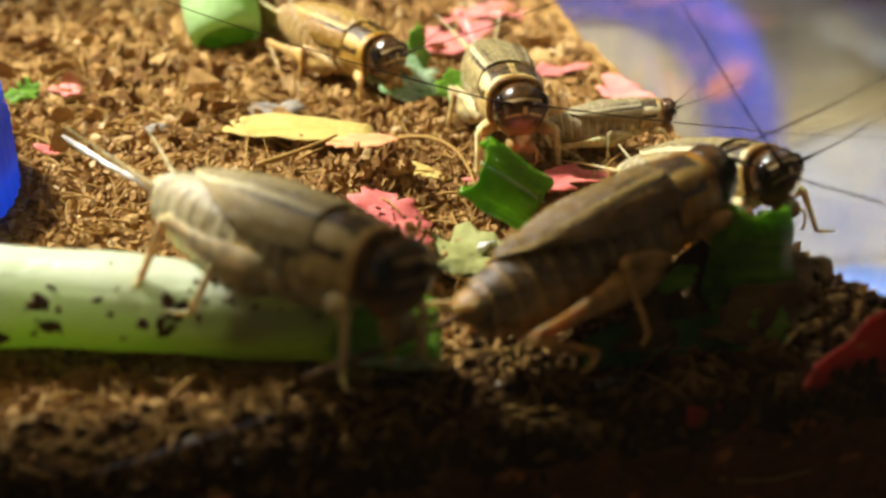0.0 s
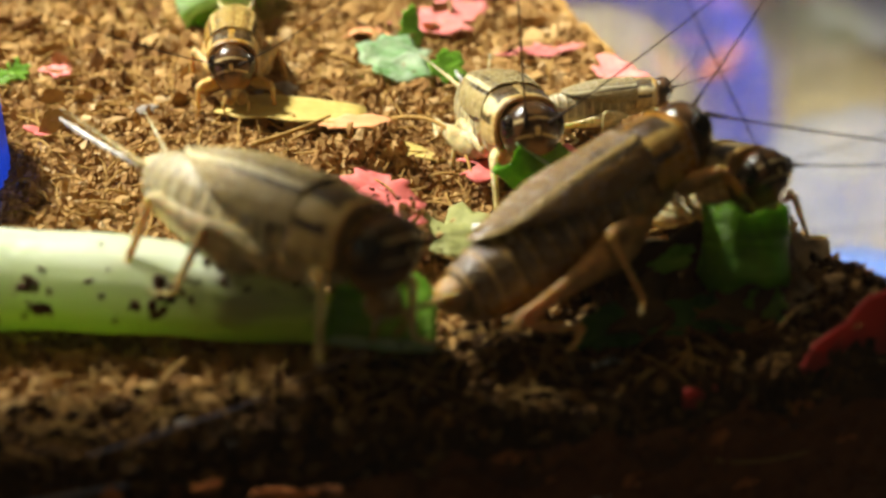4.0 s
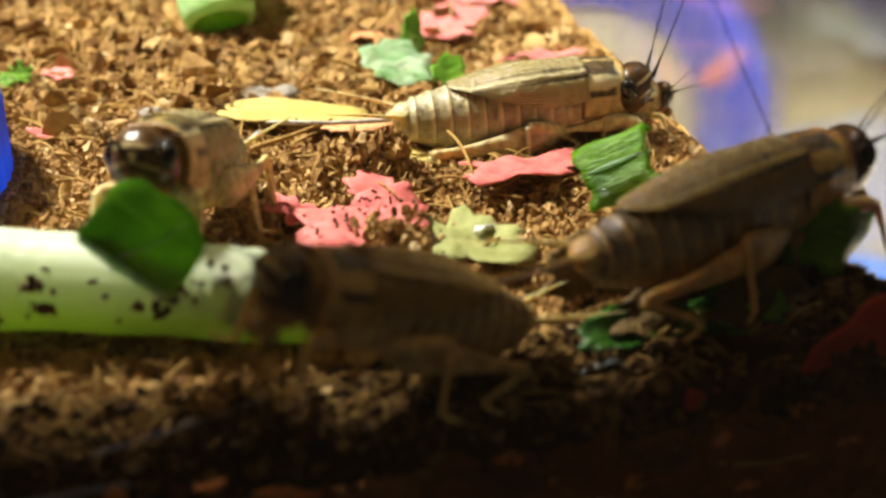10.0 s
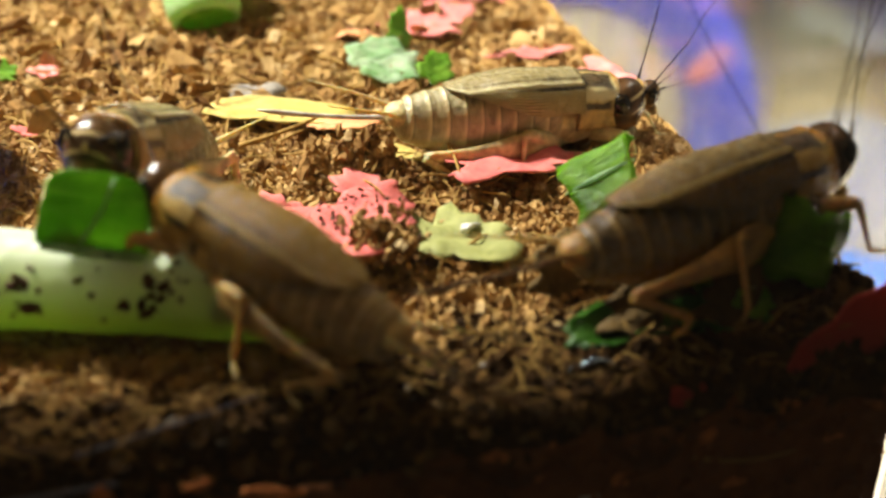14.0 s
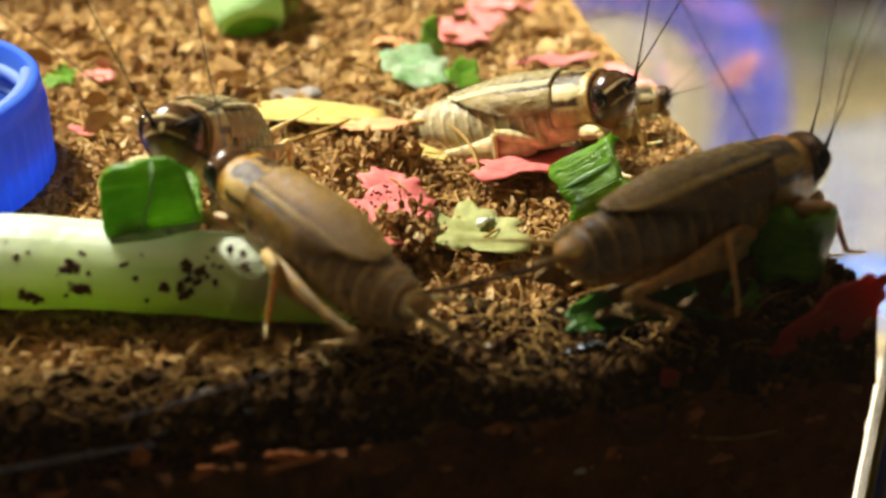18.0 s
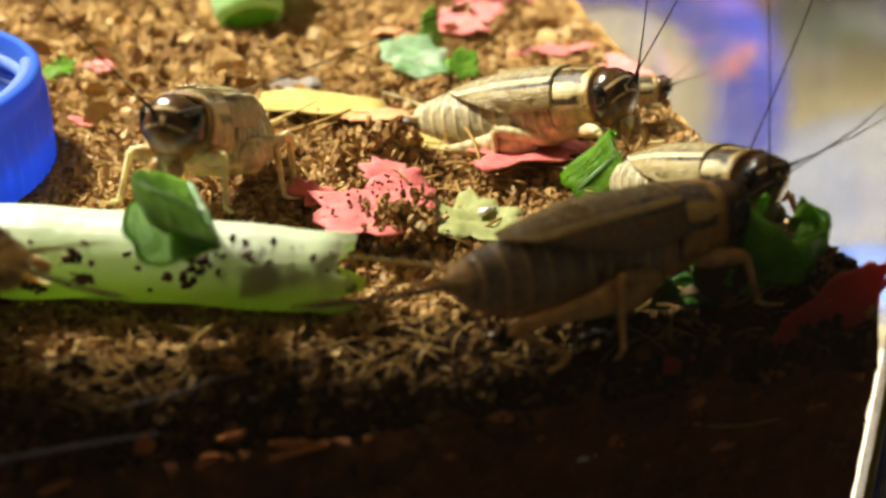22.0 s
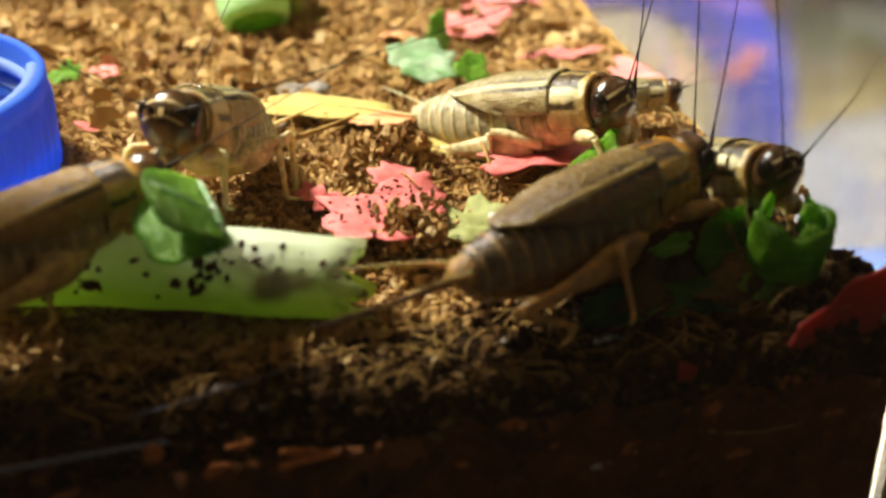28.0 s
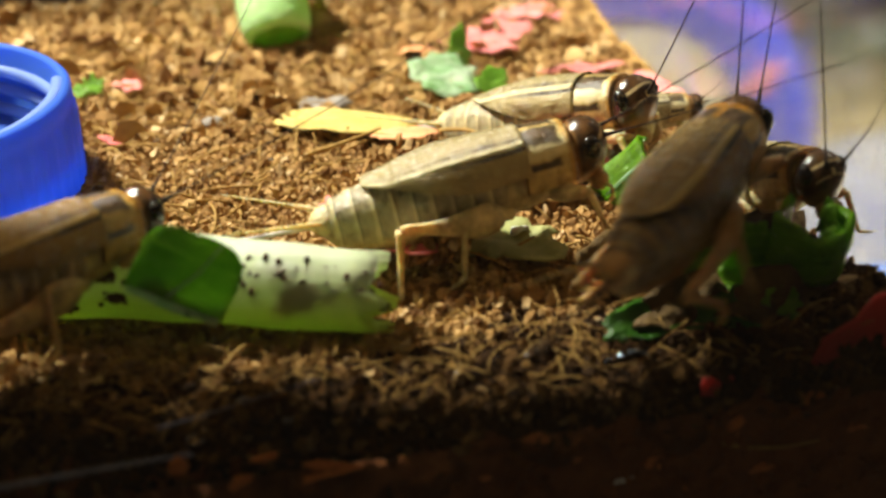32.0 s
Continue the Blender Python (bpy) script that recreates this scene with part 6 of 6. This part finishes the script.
def leaf_tube(length, width, thick, wall, seed, slant=0.25, ragged=0.35, gap=0.0, n=44, rows=9):
    """A cut length of hollow onion leaf along x: an oval pipe pressed to width by thick, open at both ends, slit along one side by gap."""
    rng = random.Random(seed)
    ph = [rng.uniform(0, 6.28) for _ in range(4)]
    verts, faces = [], []
    for layer in (0, 1):
        for i in range(rows):
            f = i / (rows - 1)
            for k in range(n):
                a = gap / 2 + (2 * math.pi - gap) * k / (n - 1 if gap else n)
                end = slant * length * 0.5 * math.cos(a + ph[2]) + ragged * (0.5 * math.sin(3 * a + ph[0]) + 0.3 * math.sin(7 * a + ph[1]))
                x = (f - 0.5) * length + end * (2 * f - 1) * abs(2 * f - 1)
                k_out = 1 + 0.16 * noise.noise(Vector((x * 0.5, a * 1.5, seed))) + 0.012 * math.cos(a * 14)
                y, z = math.sin(a) * (width / 2 - layer * wall) * k_out, -math.cos(a) * (thick / 2 - layer * wall) * k_out
                verts.append((x, y, z + 0.05 * x * x * 0.3))
    o = rows * n
    last = n - 1 if gap else n
    for i in range(rows - 1):
        for k in range(last):
            q = (i * n + k, i * n + (k + 1) % n, (i + 1) * n + (k + 1) % n, (i + 1) * n + k)
            faces += [q, tuple(j + o for j in q[::-1])]
    for k in range(last):
        k2 = (k + 1) % n
        faces += [(k2, k, k + o, k2 + o), ((rows - 1) * n + k, (rows - 1) * n + k2, (rows - 1) * n + k2 + o, (rows - 1) * n + k + o)]
    if gap:
        for i in range(rows - 1):
            for k in (0, n - 1):
                faces.append((i * n + k, (i + 1) * n + k, (i + 1) * n + k + o, i * n + k + o))
    return verts, faces


def folded_leaf(length, width, spread, wall, seed):
    """Two rounded sheets of onion leaf joined along a fold, gaping by spread degrees."""
    rows, cols = 15, 12
    verts, faces = [], []
    k = math.tan(radians(spread / 2))
    for side_sign in (1, -1):
        o = len(verts)
        for layer in (0, 1):
            for i in range(rows):
                f = 2 * i / (rows - 1) - 1
                reach_y = width * (1 - 0.22 * abs(f) ** 4 + 0.05 * noise.noise(Vector((f * 2, seed, side_sign))))
                for q in range(cols):
                    v = q / (cols - 1)
                    x = f * length / 2 * (1 - 0.10 * v * v + 0.06 * noise.noise(Vector((v * 3, seed + f, 5.0 * side_sign))))
                    y = -width / 2 + reach_y * v
                    z = side_sign * (k * (y + width / 2) ** 0.92 + 0.22) + 0.16 * noise.noise(Vector((x * 0.6, y * 0.6, seed + side_sign))) - side_sign * 0.10 * (2 * v - 1) ** 2 - side_sign * layer * wall
                    verts.append((x, y, z))
        m = rows * cols
        for i in range(rows - 1):
            for q in range(cols - 1):
                c4 = (o + i * cols + q, o + i * cols + q + 1, o + (i + 1) * cols + q + 1, o + (i + 1) * cols + q)
                faces += [c4[::-1], tuple(j + m for j in c4)] if side_sign > 0 else [c4, tuple(j + m for j in c4[::-1])]
        rim = list(range(cols)) + [i * cols + cols - 1 for i in range(1, rows)] + [(rows - 1) * cols + q for q in range(cols - 2, -1, -1)] + [i * cols for i in range(rows - 2, 0, -1)]
        for a, b in zip(rim, rim[1:] + rim[:1]):
            faces.append((o + a, o + b, o + b + m, o + a + m))
    return verts, faces


leaf_a = part("leaf_scrap", folded_leaf(6.0, 4.3, 44, 0.30, 71), M_LEAF)
part("midrib", tube([(-2.8, -2.2, 0), (0, -2.3, 0), (2.8, -2.2, 0)], [0.26, 0.32, 0.26], 8), M_LEAFPALE, leaf_a, "whitish fold of the leaf")
part("rib", tube([(-0.6, -1.9, 0.62), (0.5, 0.1, 1.15), (1.0, 1.9, 1.82)], [0.10, 0.09, 0.05], 6), M_LEAFPALE, leaf_a, "whitish leaf rib")
part("pith", blob((-1.4, -1.4, 0), (1.2, 0.7, 0.35), 8, 14, 0.4, 6), M_LEAFPALE, leaf_a, "pale torn flesh inside the leaf")
tagged(leaf_a, "folded bright green piece of onion leaf gnawed by a cricket", "leaf")
leaf_g = part("leaf_scrap", leaf_tube(5.4, 4.4, 1.3, 0.25, 72, 0.12, 0.30, 1.6), M_LEAFDARK)
part("rib", tube([(-2.6, 0.2, 0.62), (0, 0.25, 0.66), (2.6, 0.15, 0.62)], [0.10, 0.14, 0.08], 6), M_LEAFPALE, leaf_g, "pale vein along the leaf")
tagged(leaf_g, "rolled dark green leaf strip held by a cricket", "leaf")
leaf_c = part("leaf_scrap", moved(leaf_tube(3.9, 5.0, 4.7, 0.50, 73, 0.22, 0.55, 0.9), Matrix.Translation((0, 0, -1.8)) @ Matrix.Rotation(math.pi / 2, 4, "Z")), M_LEAFDARK)
part("pith", join(*[blob((1.35 * math.sin(a), 0.9 + 0.5 * math.sin(3 * a), -1.8 - 1.45 * math.cos(a)), (0.55, 0.75, 0.5), 8, 10, 0.5, 7 + a) for a in (0.9, 1.5, 2.1, 2.7)]), M_LEAF, leaf_c, "bright torn flesh inside the leaf")
tagged(leaf_c, "hollow dark green onion leaf chunk between two crickets", "leaf")


ANTENNAE = {
    # seconds, lift and turn of each antenna on its cricket
    ("c", 1): [(0, -31, -49), (2, -35, -52), (3, -24, -44), (6, -45, -56), (8, -26, -35), (9, 37, -2), (12, -59, -113), (13, 58, 47), (16, 38, -3), (19, 53, 21), (21, 27, -8), (24, 27, -12), (27, 28, -13), (28, 53, 21), (30, 57, 36), (32, 51, 0)],
    ("c", -1): [(0, 5, -24), (2, 7, -20), (3, 10, -17), (6, 45, 23), (8, 34, 4), (9, 30, -8), (12, 42, 10), (13, 38, 2), (16, 58, 39), (19, 50, 15), (21, 53, 25), (24, 38, -2), (27, 42, 0), (28, 56, 32), (30, 59, 49), (32, 54, 10)],
    ("g", 1): [(0, 10, -102), (2, 11, -100), (3.5, 68, -152), (6, 42, 76), (8, 49, 19), (9, 58, 41), (13, 52, 6), (16, 46, 3), (19, 46, -10), (24, 49, -9), (27, 48, -6), (28, 61, 10), (30, 58, 5), (32, 48, -8)],
    ("g", -1): [(0, -9, 79), (2, 20, 93), (3.5, 28, 87), (6, 44, 78), (8, 60, 48), (9, 58, 41), (13, 64, 51), (16, 62, 40), (19, 64, 69), (24, 66, 40), (27, 66, 59), (28, 67, 61), (30, 2, 142), (32, -3, 145)],
    ("e", 1): [(0, 67, -143), (2, 69, -143), (8, 75, -150), (13, 64, -122), (19, 69, -132), (21, 73, 98), (24, 79, 134), (27, 72, 98), (30, 80, 158), (32, 77, 115)],
    ("e", -1): [(0, 15, 66), (2, -25, 59), (8, 26, 70), (13, 65, 83), (19, 51, 77), (21, 16, 65), (24, 7, 64), (27, 42, 72), (30, 33, 70), (32, 42, 73)],
    ("a", 1): [(0, 12, 38), (9.1, 12, 38), (9.6, 41, -90), (12, 1, -84), (16, 80, 139), (19, 36, -86), (21, 50, -89), (24, 30, -87), (27, 6, -83), (29.4, 48, -87), (30.4, 49, 77), (32, 0, -6)],
    ("a", -1): [(0, 24, 52), (3, 19, 51), (8, 14, 60), (9.1, 31, 71), (9.6, 40, 105), (12, 20, 99), (16, 14, 100), (19, 36, 102), (21, 27, 101), (24, 19, 100), (27, 21, 100), (29.4, 18, 101), (30.4, 26, 60), (32, 13, 2)],
}


def aim(rows, t):
    """Direction of an antenna at t, between its rows."""
    ways = [(q, Vector((-math.sin(radians(turn)) * math.cos(radians(lift)), math.cos(radians(turn)) * math.cos(radians(lift)), math.sin(radians(lift))))) for q, lift, turn in rows]
    for (t0, a), (t1, b) in zip(ways, ways[1:]):
        if t <= t1:
            return a.lerp(b, max(0.0, (t - t0) / (t1 - t0))).normalized()
    return ways[-1][1]


def motions():
    for ob, rows in ((cricket_a, ROWS_A), (cricket_c, ROWS_C), (cricket_d, ROWS_D), (cricket_e, ROWS_E), (cricket_g, ROWS_G),
                     (leaf_a, ROWS_LEAF_A), (leaf_g, ROWS_LEAF_G), (leaf_c, ROWS_LEAF_C)):
        walk(ob, [(t, mpose(*q)) for t, *q in rows])
    # antennae sweep, heads nod while feeding, legs swing while walking
    strides = {"a": ((9.2, 9.6), (29.6, 32.0)), "c": ((5.5, 6.2), (8.4, 9.0), (19.5, 21.0), (31.7, 32.0)), "d": ((0.0, 13.5), (19.0, 28.0)), "e": ((19.5, 20.2),), "g": ((2.6, 8.6),), "h": ()}
    for i, (key, (feelers, head, legs)) in enumerate(zip("acdegh", (limbs_a, limbs_c, limbs_d, limbs_e, limbs_g, limbs_h))):
        for j, f in enumerate(feelers):
            rng = random.Random(100 + i * 7 + j)
            home = f.location / MM
            rest = [(0, 22, -26 if j == 0 else 26), (32, 22, -26 if j == 0 else 26)]
            aims = ANTENNAE.get((key, 1 if j == 0 else -1), rest)
            rows, t = [], 0.0
            while t <= 32.0:
                way = aim(aims, t)
                lift, turn = math.degrees(math.asin(way.z)), math.degrees(math.atan2(-way.x, way.y))
                rows.append((t, mpose(*home, lift + rng.uniform(-3, 3), 0, turn + rng.uniform(-3, 3))))
                t += 0.5
            walk(f, rows)
        rng = random.Random(300 + i)
        turns = [(0, 0), (8, 0), (9, -42), (16, -42), (17.5, -16), (32, -16)] if key == "g" else [(0, 0), (32, 0)]
        walk(head, [(0.5 * n, mpose(*NECK, rng.uniform(-7, 2), rng.uniform(-3, 3), float(np.interp(0.5 * n, *zip(*turns))) + rng.uniform(-4, 4))) for n in range(65)])
        for j, (leg, side_sign) in enumerate(legs):
            home = leg.location / MM
            rows = [(0.0, mpose(*home))]
            for start, end in strides[key]:
                n = int((end - start) / 0.2)
                rows += [(start + 0.2 * q, mpose(*home, 0, 0, side_sign * (9 if q % 2 else -9))) for q in range(1 if start == 0 else 0, n + 1)]
                rows += [(end + 0.1, mpose(*home))] if end < 31.8 else []
            rows += [(32.0, mpose(*home))] if rows[-1][0] < 32.0 else []
            walk(leg, rows)


motions()
